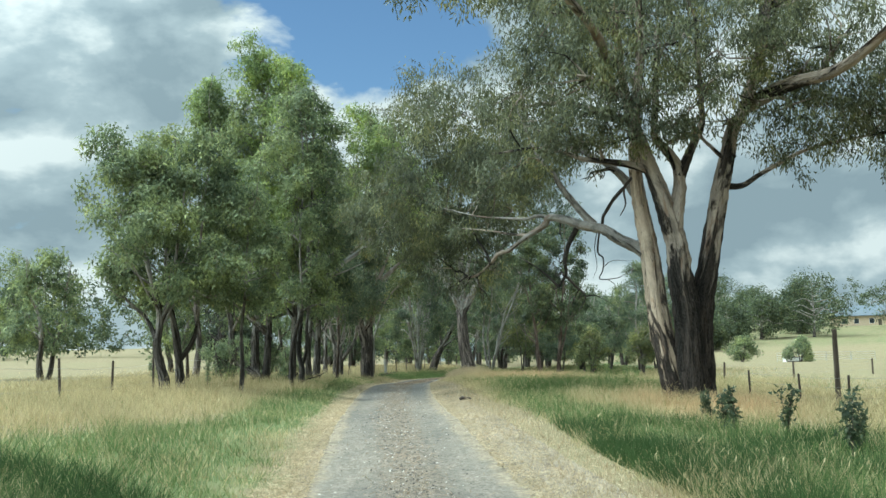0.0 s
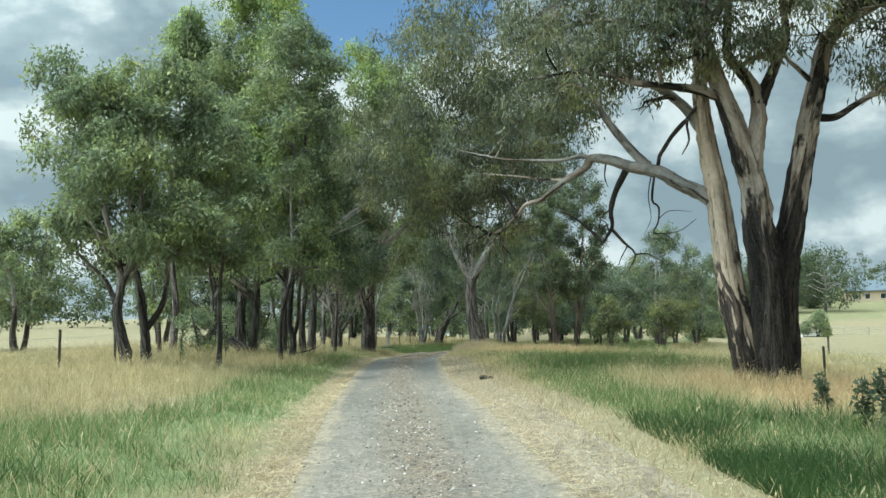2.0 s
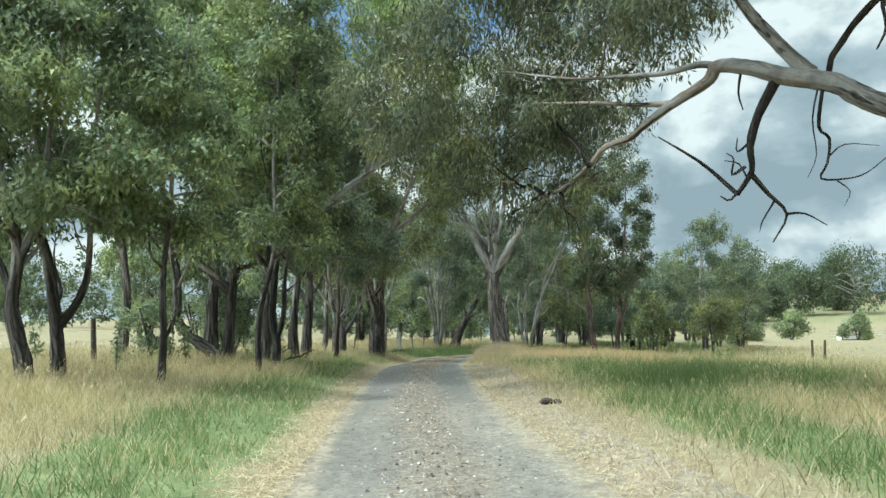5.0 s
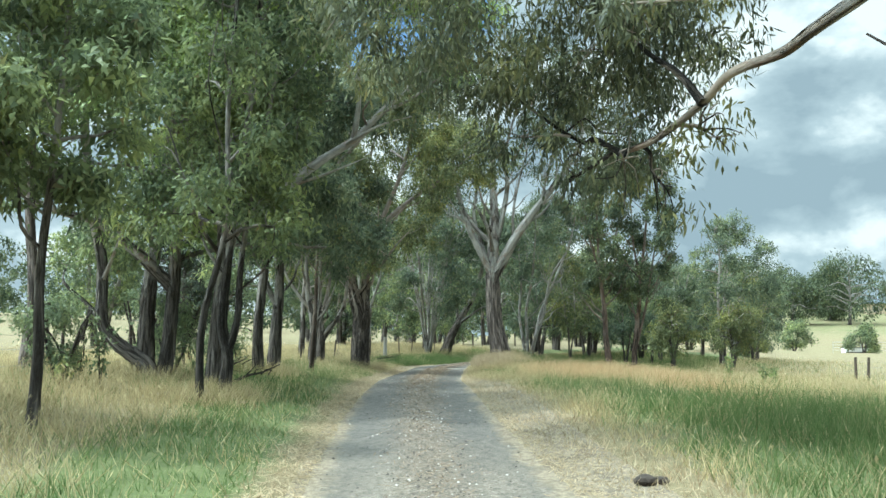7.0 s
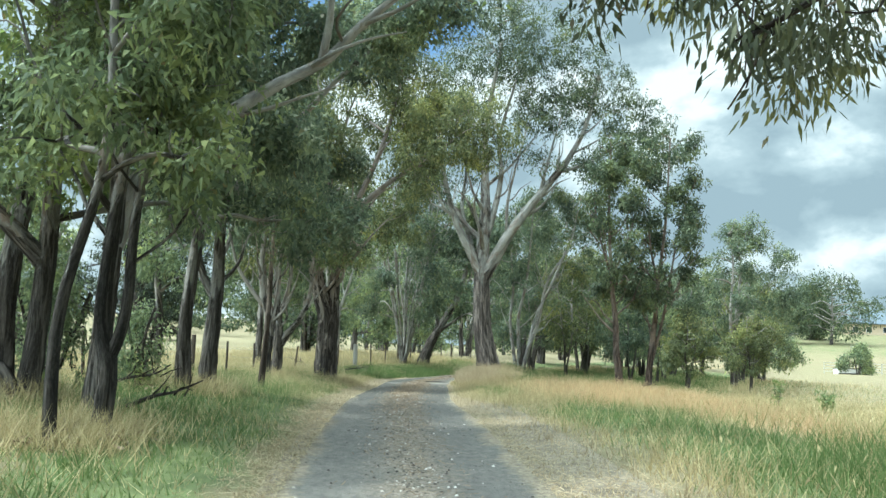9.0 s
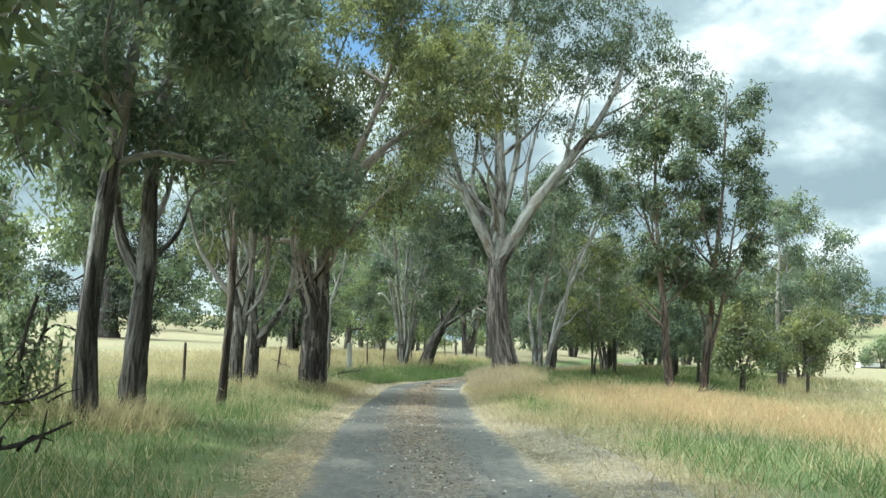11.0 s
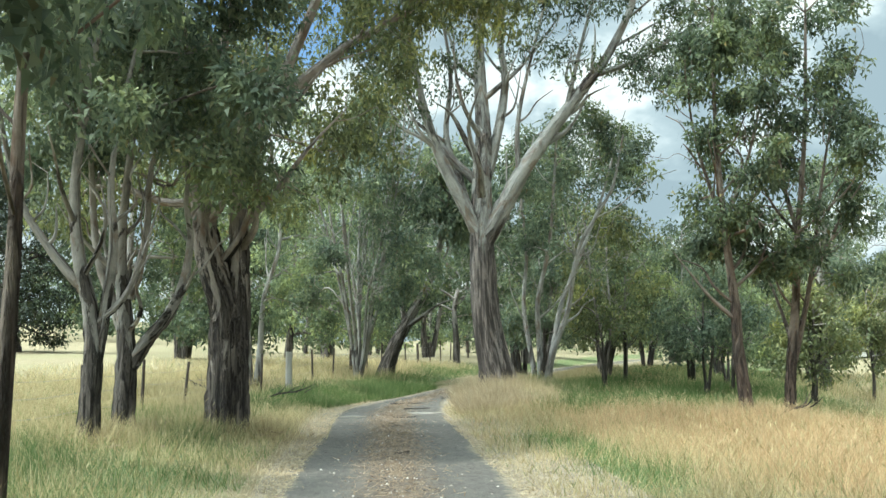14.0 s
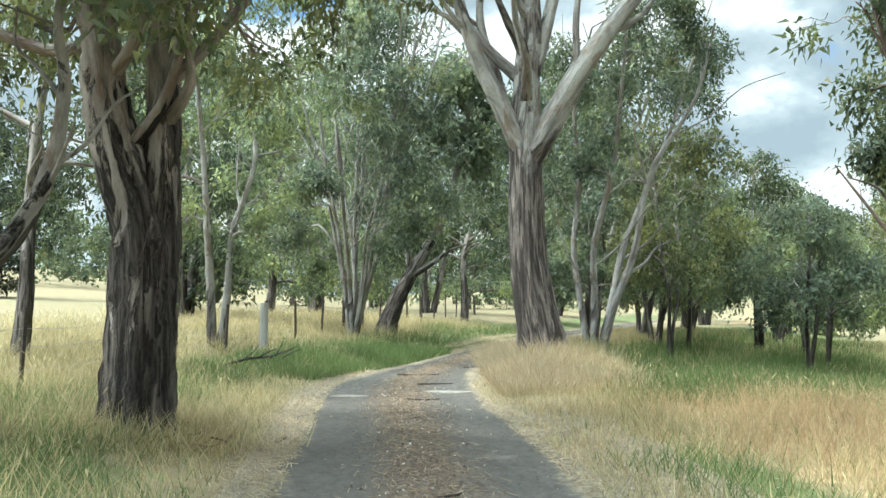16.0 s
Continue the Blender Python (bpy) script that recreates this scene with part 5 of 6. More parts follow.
common_tree("straight rough gum with limbs over the lane", -7.25, 58.5, 13.0, 3.2, 0.23, 30000, BARK_ROUGH, LEAF_GREY, 58, low=0.31, count=14, given=[
    ([(0, 0, -0.3), (0.0, 0, 1.0), (0.03, 0, 2.6), (0.0, 0, 4.5), (0.3, 0, 7.5), (0.8, 0.2, 12.0)], 0.24, 0.05),
    ([(0.02, 0, 2.2), (-0.5, 0, 3.2), (-0.7, 0, 5.0), (-1.2, 0, 8.0)], 0.12, 0.03),
    ([(0.05, 0, 4.8), (1.2, 0.8, 6.6), (2.6, 1.4, 8.6), (4.2, 1.6, 10.2)], 0.12, 0.04)],
    extra=[(4.2, 1.4, 10.4, 1.5, 1.5, 1.1), (3.0, 1.2, 9.4, 1.2, 1.2, 0.9), (5.4, 0.8, 10.9, 1.3, 1.3, 0.9), (2.4, 4.5, 10.8, 1.5, 1.5, 1.1)], **MID)
common_tree("thin straight gum sapling beside the fence", -6.66, 63.7, 9.6, 1.5, 0.105, 5500, BARK_RUST, LEAF_GREY, 59, low=0.50, count=9, lean=(-0.4, 0.0), **MID)
common_tree("mottled gum forking low into pale limbs", -7.55, 71.2, 11.5, 2.7, 0.2, 18000, BARK_MOTTLE, LEAF_GREY, 60, low=0.42, count=12, given=[
    ([(0, 0, -0.3), (0.0, 0, 0.6), (0.0, 0, 1.5), (-0.1, 0, 2.3), (-0.35, 0, 3.2), (-0.5, 0, 4.6), (-0.3, 0, 7.0), (0.1, 0, 10.0)], 0.21, 0.04),
    ([(0.02, 0, 1.2), (0.12, 0.05, 2.2), (0.2, 0.1, 3.4), (0.1, 0.1, 5.0), (0.5, 0.2, 8.0)], 0.13, 0.03),
    ([(-0.2, 0, 2.6), (-0.9, 0, 3.4), (-1.5, 0, 4.4), (-2.2, 0, 7.0)], 0.10, 0.03)], **MID)
common_tree("stout mottled gum with a bent side limb", -7.42, 73.4, 12.0, 2.7, 0.22, 18000, BARK_MOTTLE, LEAF_GREY, 160, low=0.45, count=13, given=[
    ([(0, 0, -0.3), (0.0, 0, 0.7), (-0.02, 0, 1.6), (-0.12, 0, 2.5), (-0.25, 0, 3.6), (-0.2, 0, 5.2), (0.1, 0, 10.0)], 0.25, 0.04),
    ([(0.08, 0, 1.3), (0.35, 0, 1.8), (0.72, 0, 2.3), (0.98, 0.05, 3.0), (1.05, 0.1, 3.9), (0.95, 0.1, 5.0), (1.5, 0.2, 8.0)], 0.15, 0.03),
    ([(-0.15, 0.1, 2.0), (-0.45, 0.1, 2.7), (-0.75, 0.1, 3.6), (-1.0, 0.2, 5.5), (-1.2, 0.3, 8.0)], 0.12, 0.03),
    ([(0.0, -0.1, 2.6), (0.25, -0.2, 3.8), (0.3, -0.3, 5.2), (0.8, -0.4, 8.0)], 0.10, 0.03)], **MID)
common_tree("slim gum behind the peeling gum", -6.6, 92.0, 12.0, 3.0, 0.16, 13000, BARK_STEM, LEAF_GREEN, 61, low=0.26, stems=2, count=14, **MID)
common_tree("bushy many-stemmed green gum", -2.6, 100.5, 13.6, 3.8, 0.085, 24000, BARK_STEM, LEAF_GREY, 62, low=0.26, stems=14, spread=0.8, count=20, twigs=9, length=0.24, width=0.052, spray=0.36, per=80)
common_tree("dark leaning gum at the lane bend", -1.3, 103.5, 12.0, 3.2, 0.40, 7000, BARK_ROUGH, LEAF_GREY, 63, low=0.55, lean=(3.2, 0.0), count=12, given=[
    ([(0, 0, -0.3), (0.3, 0, 1.0), (1.0, 0, 2.6), (2.0, 0, 4.6), (2.6, 0, 7.0), (3.0, 0, 10.0)], 0.42, 0.05),
    ([(0.9, 0, 2.4), (0.6, 0.3, 4.2), (0.2, 0.5, 7.0)], 0.15, 0.04)], **FAR)
common_tree("gum in the row by the fence", -10.6, 67.0, 11.5, 2.4, 0.16, 9000, BARK_ROUGH, LEAF_GREEN, 64, low=0.24, count=10, **MID)
common_tree("gum overhanging the verge beside the lane", -10.5, 9.0, 12.0, 3.6, 0.3, 12000, BARK_ROUGH, LEAF_GREEN, 66, low=0.45, lean=(1.5, 1.0), count=14, **MID)
# this crown hangs in shade, which its dark leaf tone carries
common_tree("gum with hanging foliage at the paddock edge", -9.8, 84.5, 12.0, 4.2, 0.2, 19000, BARK_ROUGH, LEAF_DARK_SHADED, 67, low=0.34, count=14, **MID)
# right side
common_tree("slim young gum with a rough brown base", 7.15, 79.0, 12.2, 2.5, 0.20, 11500, BARK_RUST, LEAF_DARK_SHADED, 71, low=0.34, lean=(-0.9, 0), count=15, clump=0.21, boughs=9, given=[
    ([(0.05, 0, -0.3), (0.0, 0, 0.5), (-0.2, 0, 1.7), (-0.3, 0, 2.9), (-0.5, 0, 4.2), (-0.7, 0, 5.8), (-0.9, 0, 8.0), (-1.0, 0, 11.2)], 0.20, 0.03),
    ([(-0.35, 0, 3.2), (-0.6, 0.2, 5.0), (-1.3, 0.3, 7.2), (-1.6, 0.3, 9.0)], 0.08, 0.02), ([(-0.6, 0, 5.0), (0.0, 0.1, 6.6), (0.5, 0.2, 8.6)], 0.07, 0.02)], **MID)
common_tree("slim forked gum with a rough brown base", 8.6, 79.6, 12.8, 2.5, 0.20, 11500, BARK_RUST, LEAF_DARK_SHADED, 72, low=0.30, lean=(0.3, 0), count=15, clump=0.21, boughs=9, given=[
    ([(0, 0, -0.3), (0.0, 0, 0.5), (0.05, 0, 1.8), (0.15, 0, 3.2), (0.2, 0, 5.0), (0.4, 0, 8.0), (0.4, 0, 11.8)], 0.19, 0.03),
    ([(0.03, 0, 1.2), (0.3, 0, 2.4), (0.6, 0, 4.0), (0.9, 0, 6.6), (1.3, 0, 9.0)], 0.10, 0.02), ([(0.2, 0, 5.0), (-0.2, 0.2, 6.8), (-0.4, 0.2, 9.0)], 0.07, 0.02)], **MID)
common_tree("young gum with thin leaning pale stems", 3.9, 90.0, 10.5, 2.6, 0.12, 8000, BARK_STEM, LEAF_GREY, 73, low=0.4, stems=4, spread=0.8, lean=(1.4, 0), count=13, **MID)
common_tree("tall thin-crowned gum behind the young trees", 5.3, 96.5, 12.0, 2.4, 0.14, 11000, BARK_ROUGH, LEAF_DARK_SHADED, 75, low=0.45, stems=2, spread=0.4, lean=(3.0, 0.0), count=13, **MID)
common_tree("round-crowned gum in green grass", 18.45, 97.8, 11.0, 3.0, 0.18, 15000, BARK_ROUGH, LEAF_GREY, 74, low=0.36, stems=2, spread=0.4, count=15, **MID)
for i, (x, y, h, r) in enumerate(((6.9, 92.5, 6.2, 2.2), (10.0, 90.0, 4.2, 1.7), (12.5, 94.0, 4.4, 1.8), (12.0, 85.5, 3.6, 1.5), (14.2, 99.0, 5.2, 2.0), (8.6, 96.0, 5.6, 2.0), (17.5, 92.0, 4.0, 1.8), (5.2, 95.5, 5.0, 1.8))):
    common_tree("bushy young gum with leaves near the ground", x, y, 1.15 * h, 1.12 * r, 0.08, 5800, BARK_ROUGH, (LEAF_GOLD, LEAF_GREY, LEAF_GREEN)[i % 3], 80 + i, low=0.34, stems=2, spread=0.4, count=14, **MID)
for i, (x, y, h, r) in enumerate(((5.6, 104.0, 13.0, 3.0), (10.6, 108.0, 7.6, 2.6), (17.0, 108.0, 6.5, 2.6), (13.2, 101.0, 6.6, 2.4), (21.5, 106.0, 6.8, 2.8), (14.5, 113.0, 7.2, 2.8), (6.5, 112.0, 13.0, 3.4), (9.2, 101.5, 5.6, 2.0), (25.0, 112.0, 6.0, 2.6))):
    common_tree("leafy young gum in the grove beyond the bend", x, y, h if h > 10 else 1.2 * h, 1.1 * r, 0.13, 11000 if h > 10 else 8500, BARK_ROUGH, (LEAF_DARK_SHADED, LEAF_GOLD, LEAF_GREY)[i % 3], 90 + i, low=0.26, stems=2 + i % 3, spread=0.55, count=18, twigs=5, length=0.24, width=0.05, spray=0.33, per=60)
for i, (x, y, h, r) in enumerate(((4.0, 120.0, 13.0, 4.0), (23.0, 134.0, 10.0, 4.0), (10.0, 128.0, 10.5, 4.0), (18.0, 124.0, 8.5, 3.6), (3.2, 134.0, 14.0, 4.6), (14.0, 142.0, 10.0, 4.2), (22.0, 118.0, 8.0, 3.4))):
    common_tree("gum in the grove beyond the lane bend", x, y, h, r, 0.24, 9000, BARK_ROUGH, (LEAF_DARK_SHADED, LEAF_GREY)[i % 2], 290 + i, low=0.24, stems=1 + i % 3, spread=0.45, count=15, **FAR)
for i, (x, y, h, r) in enumerate(((-6.8, 118.0, 13.0, 4.0), (-9.5, 106.0, 12.0, 3.4), (-4.5, 128.0, 14.0, 4.6), (-10.5, 132.0, 13.0, 4.4), (-2.0, 142.0, 14.0, 4.8), (-13.5, 120.0, 11.0, 3.0))):
    common_tree("gum far along the fence line", x, y, h, r, 0.26, 9000, BARK_ROUGH, (LEAF_GREEN, LEAF_DARK_SHADED)[i % 2], 110 + i, low=0.14, stems=1 + i % 3, spread=0.45, count=15, **FAR)
for i, (x, y, h, r) in enumerate(((-1.0, 150.0, 13.0, 4.6), (5.0, 158.0, 13.0, 4.6), (-7.0, 152.0, 13.0, 4.6), (0.5, 168.0, 14.0, 5.0), (10.0, 165.0, 13.0, 5.0), (17.0, 158.0, 12.0, 4.6), (24.0, 170.0, 12.0, 5.0), (-13.0, 146.0, 11.0, 4.2), (-19.0, 160.0, 11.0, 4.4), (28.0, 148.0, 10.0, 4.2))):
    common_tree("leafy gum in the woods past the bend", x, y, h, r, 0.25, 6000, BARK_ROUGH, (LEAF_DARK_SHADED, LEAF_GREEN)[i % 2], 240 + i, low=0.07, stems=1 + i % 2, spread=0.4, count=15, **FAR)
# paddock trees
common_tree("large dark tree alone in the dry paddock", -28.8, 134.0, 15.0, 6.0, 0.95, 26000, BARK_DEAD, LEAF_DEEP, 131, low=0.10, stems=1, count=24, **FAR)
for i, (x, y, h, r) in enumerate(((-30.0, 78.0, 10.0, 3.4), (-37.0, 84.0, 11.0, 4.0), (-24.0, 92.0, 9.5, 3.2))):
    common_tree("gum standing in the dry paddock", x, y, h, r, 0.25, 9000, BARK_ROUGH, LEAF_GREEN, 140 + i, low=0.28, stems=2, count=15, **FAR)
DIST = dict(length=0.8, width=0.17, spray=1.3, per=45, sides=7, twigs=1, boughs=0)
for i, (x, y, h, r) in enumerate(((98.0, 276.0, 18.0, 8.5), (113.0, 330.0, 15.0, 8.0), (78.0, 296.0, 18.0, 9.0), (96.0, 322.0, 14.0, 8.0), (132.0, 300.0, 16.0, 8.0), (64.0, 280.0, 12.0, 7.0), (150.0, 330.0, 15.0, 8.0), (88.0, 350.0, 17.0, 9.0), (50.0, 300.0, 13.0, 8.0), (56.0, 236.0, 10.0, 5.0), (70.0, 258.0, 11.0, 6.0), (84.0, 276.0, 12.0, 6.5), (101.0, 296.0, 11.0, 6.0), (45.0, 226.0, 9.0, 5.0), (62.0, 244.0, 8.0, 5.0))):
    common_tree("rounded tree on the far green rise", x, y, h, r, 0.4, 5200, BARK_ROUGH, LEAF_DARK_SHADED, 150 + i, low=0.2, count=16, **DIST)
for i, (x, y, h, r) in enumerate(((-8.9, 51.8, 2.2, 1.0), (-9.8, 46.0, 1.8, 0.9), (-8.4, 56.5, 2.0, 0.9), (-11.5, 58.0, 2.4, 1.1))):
    common_tree("straggly leafy bush under the gums", x, y, h, r, 0.04, 2600, BARK_ROUGH, LEAF_GREEN, 260 + i, low=0.2, stems=4, spread=0.7, count=7, name="bush", category="bush", length=0.14, width=0.026, spray=0.22, per=60)
for i, (x, y, h, r) in enumerate(((49.9, 175.0, 4.6, 2.3), (58.0, 170.0, 4.2, 2.2), (36.0, 150.0, 4.0, 1.8), (41.0, 210.0, 5.5, 2.6), (29.0, 128.0, 3.4, 1.6))):
    common_tree("round green bush in the paddock", x, y, h, r, 0.12, 4000, BARK_ROUGH, LEAF_GREEN, 170 + i, low=0.15, stems=3, count=10, name="bush", category="bush", **FAR)


def far_woods():
    """Belts of bush along the far side of the paddocks and on the horizon."""
    rng = np.random.default_rng(77)
    vs = []
    for i in range(150):
        if i < 75:
            a, d = rng.uniform(-0.75, -0.06), rng.uniform(190, 300)
        elif i < 95:
            a, d = rng.uniform(-0.06, 0.16), rng.uniform(185, 260)
        else:
            a, d = rng.uniform(0.1, 0.9), rng.uniform(360, 560)
        x, y = d * math.sin(a), d * math.cos(a)
        h, r = rng.uniform(8, 15), rng.uniform(4.0, 7.0)
        cl = crown_clumps(rng, h * 0.10, h, r, 10)
        c, outward = in_ellipsoids([(x + p[0], y + p[1], float(ground(x, y)) + p[2], *p[3:]) for p in cl], 30, rng)
        vs.append(leaves_at(c, 24, 0.8, 0.8, 0.24, 0.5, rng, outward))
    stuff("far_woods", np.concatenate(vs), LEAF_DARK_SHADED, "belt of distant grey-green bushland", "woods", 3)


far_woods()


# ---- fences ----
def fence_post(parent, x, y, h, steel, rng):
    z = float(ground(x, y))
    bm = bmesh.new()
    if steel:
        bmesh.ops.create_cone(bm, cap_ends=True, segments=7, radius1=0.045, radius2=0.04, depth=h + 0.3, matrix=Matrix.Translation((0, 0, h / 2 - 0.15)))
    else:
        bmesh.ops.create_cone(bm, cap_ends=True, segments=9, radius1=0.085, radius2=0.07, depth=h + 0.3, matrix=Matrix.Translation((0, 0, h / 2 - 0.15)))
        for v in bm.verts:
            v.co.x += rng.normal(0, 0.006)
            v.co.y += rng.normal(0, 0.006)
    ob = part("post", bm, POST_STEEL if steel else POST_WOOD, parent)
    ob.location = (x, y, z)
    ob.rotation_euler = (rng.normal(0, 0.03), rng.normal(0, 0.03), rng.uniform(0, 3))


def wires(parent, tops, heights):
    for h in heights:
        w = Wood()
        pts = []
        for (x, y), (x2, y2) in zip(tops[:-1], tops[1:]):
            pts.append((x, y, float(ground(x, y)) + h))
            pts.append(((x + x2) / 2, (y + y2) / 2, float(ground((x + x2) / 2, (y + y2) / 2)) + h - 0.03))
        x, y = tops[-1]
        pts.append((x, y, float(ground(x, y)) + h))
        w.limb(pts, 0.004, 0.004, 4)
        child("wire", w.mesh("wire", WIRE), parent)


def left_fence():
    rng = np.random.default_rng(8)
    f = tagged(new("fence"), "old post and wire fence along the dry paddock", "fence")
    spots = []
    y = 14.0
    i = 0
    gap = (78.78 - 14.0) / 15
    while y < 135:
        x = np.interp(y, [14, 38, 48, 58, 65, 71, 77, 86, 92, 100, 115, 135], [-12.2, -11.3, -10.7, -9.8, -9.2, -8.72, -8.25, -7.5, -5.7, -3.6, 0.5, 7.0])
        spots.append((float(x), y))
        fence_post(f, float(x), y, rng.uniform(1.22, 1.38), i % 5 != 2, rng)
        y += gap if y < 86 else 3.0
        i += 1
    wires(f, spots, (0.35, 0.7, 1.0))


def right_fence():
    rng = np.random.default_rng(9)
    f = tagged(new("fence"), "post and wire fence around the grassy paddock", "fence")
    spots = [(11.2, 38.5), (12.4, 36.6), (13.4, 34.8), (14.7, 34.0), (17.0, 33.0), (20.0, 31.0)]
    for x, y in spots:
        fence_post(f, x, y, 1.15, True, rng)
    wires(f, spots, (0.4, 0.75, 1.05))
    back = tagged(new("fence"), "weathered timber post fence at the paddock gate", "fence")
    far = [(20.4, 79.5), (21.5, 80.6), (28.0, 84.0), (36.0, 88.0)]
    for x, y in far:
        fence_post(back, x, y, 1.3, False, rng)
    wires(back, far, (0.4, 0.75, 1.05))


def tall_post():
    x, y = 13.6, 36.3
    bm = bmesh.new()
    bmesh.ops.create_cone(bm, cap_ends=True, segments=12, radius1=0.10, radius2=0.085, depth=3.0, matrix=Matrix.Translation((0, 0, 1.2)))
    bmesh.ops.bevel(bm, geom=[e for e in bm.edges if e.calc_length() < 0.1], offset=0.012, segments=1, affect="EDGES")
    t = tagged(new("timber_post"), "tall weathered round timber post beside the fence", "post")
    t.location = (x, y, float(ground(x, y)))
    part("pole", bm, POST_WOOD, t)


def yard_panel(x, y, turn, width=2.6):
    """A steel stock panel: frame, four rails."""
    p = tagged(new("stock_panel"), "galvanised steel stock yard panel in the paddock", "stock panel", "stock yard panels")
    p.location, p.rotation_euler = (x, y, float(ground(x, y))), (0, 0, turn)
    for sx in (0, width):
        w = Wood()
        w.limb([(sx, 0, 0), (sx, 0, 0.8), (sx, 0, 1.6)], 0.03, 0.03, 8)
        child("upright", w.mesh("upright", PIPE), p)
    for h in (0.35, 0.75, 1.15, 1.55):
        w = Wood()
        w.limb([(0, 0, h), (width / 2, 0, h), (width, 0, h)], 0.026, 0.026, 8)
        child("rail", w.mesh("rail", PIPE), p)


def trough():
    x, y = 59.0, 175.0
    t = tagged(new("water_trough"), "long low pale water trough with dark rims in the paddock", "trough")
    t.location, t.rotation_euler = (x, y, float(ground(x, y))), (0, 0, 0.4)
    bm = bmesh.new()
    box_into(bm, -2.6, -0.5, 0.0, 2.6, -0.38, 0.75, 0.03)
    box_into(bm, -2.6, 0.38, 0.0, 2.6, 0.5, 0.75, 0.03)
    box_into(bm, -2.6, -0.375, 0.0, -2.48, 0.375, 0.75, 0.03)
    box_into(bm, 2.48, -0.375, 0.0, 2.6, 0.375, 0.75, 0.03)
    part("tank", bm, TRIM_PAINT, t)
    for side in (-0.44, 0.44):
        part("rim", box_bm(-2.7, side - 0.09, 0.76, 2.7, side + 0.09, 0.9, bevel=0.03), POST_STEEL, t, "dark rim rail")
    # the shade along the tank's foot, built as a dark strip
    part("foot_shade", box_bm(-2.65, -0.54, 0.02, 2.65, -0.505, 0.2, bevel=0.01), POST_STEEL, t, "dark strip for the shade at the trough foot")


left_fence()
right_fence()
tall_post()
for k in range(4):
    yard_panel(57.0 + 4.4 * k, 179.0 + 0.4 * k, 0.1, 4.3)
trough()


# ---- the house on the rise ----
def house():
    x, y = 121.0, 322.0
    h = tagged(new("house"), "low cream brick farmhouse with a grey hipped roof", "house")
    h.location, h.rotation_euler = (x, y, float(ground(x, y)) - 0.2), (0, 0, -0.25)
    L, D, H = 26.0, 13.0, 3.4
    bm = bmesh.new()
    for a in ((0, 0, 0, L, 0.25, H), (0, D - 0.25, 0, L, D, H), (0, 0.25, 0, 0.25, D - 0.25, H), (L - 0.25, 0.25, 0, L, D - 0.25, H)):
        box_into(bm, *a)
    part("wall", bm, WALL_BRICK, h)
    bm = bmesh.new()
    e = 0.7
    low = [bm.verts.new(c) for c in ((-e, -e, H), (L + e, -e, H), (L + e, D + e, H), (-e, D + e, H))]
    low2 = [bm.verts.new((v.co.x, v.co.y, H - 0.18)) for v in low]
    r1, r2 = bm.verts.new((D / 2, D / 2, H + 3.4)), bm.verts.new((L - D / 2, D / 2, H + 3.4))
    bm.faces.new((low[0], low[1], r2, r1))
    bm.faces.new((low[1], low[2], r2))
    bm.faces.new((low[2], low[3], r1, r2))
    bm.faces.new((low[3], low[0], r1))
    for k in range(4):
        bm.faces.new((low2[k], low2[(k + 1) % 4], low[(k + 1) % 4], low[k]))
    bm.faces.new(low2[::-1])
    part("roof", bm, ROOF_STEEL, h)
    for wx in (2.0, 5.6, 10.0, 15.5, 19.0, 22.6):
        f = part("window", box_bm(wx, -0.06, 0.9, wx + 1.5, 0.02, 2.5, bevel=0.02), TRIM_PAINT, h, "white framed window")
        part("pane", box_bm(wx + 0.08, -0.09, 0.98, wx + 1.42, -0.065, 2.42), DARK_GLASS, f)
    part("door", box_bm(12.6, -0.06, 0.1, 13.6, 0.02, 2.2, bevel=0.02), POST_WOOD, h)


house()


# ---- weeds, sticks, stones ----
def weed(x, y, h, seed, foliage, label):
    rng = np.random.default_rng(seed)
    t = tagged(new("weed"), label, "weed", "weeds on the verge")
    t.location = (x, y, float(ground(x, y)))
    vs = []
    for i in range(3):
        a = rng.uniform(0, 6.28)
        top = np.array([0.14 * math.cos(a), 0.14 * math.sin(a), 1.3 * h * rng.uniform(0.65, 1.0)])
        w = Wood()
        pts, _ = w.limb([(0, 0, -0.05), tuple(top * np.array([0.35, 0.35, 0.5])), tuple(top)], 0.012, 0.004, 5)
        child("stem", w.mesh("stem", BARK_ROUGH), t)
        cs = pts[len(pts) // 3:]
        vs.append(leaves_at(cs + rng.normal(0, 0.04, cs.shape), 14, 0.055, 0.13, 0.034, -0.1, rng))
    v = np.concatenate(vs)
    child("leaves", mesh_of("leaves", v, np.arange(len(v), dtype=np.int32).reshape(-1, 3), foliage), t)


for i, (x, y, h) in enumerate(((6.47, 16.8, 0.85), (6.62, 20.4, 0.8), (5.81, 21.2, 0.7), (5.9, 22.3, 0.6), (6.2, 24.6, 0.5), (7.1, 18.2, 0.6))):
    weed(x, y, h, 200 + i, LEAF_DARK_SHADED, "dark green broad-leaved weed in the verge grass")
for i, (x, y, h) in enumerate(((10.6, 68.6, 0.9), (12.7, 69.0, 0.8), (11.6, 67.0, 0.7))):
    weed(x, y, h, 220 + i, LEAF_LIME, "yellowing tall weed in the verge grass")
for i, (x, y, h) in enumerate(((-9.6, 42.0, 1.3), (-8.9, 46.0, 1.2), (-9.2, 52.5, 1.0), (-12.2, 43.5, 1.1), (-6.2, 80.0, 1.3))):
    weed(x, y, h, 230 + i, LEAF_GREEN, "leafy young sapling growing at the fence")


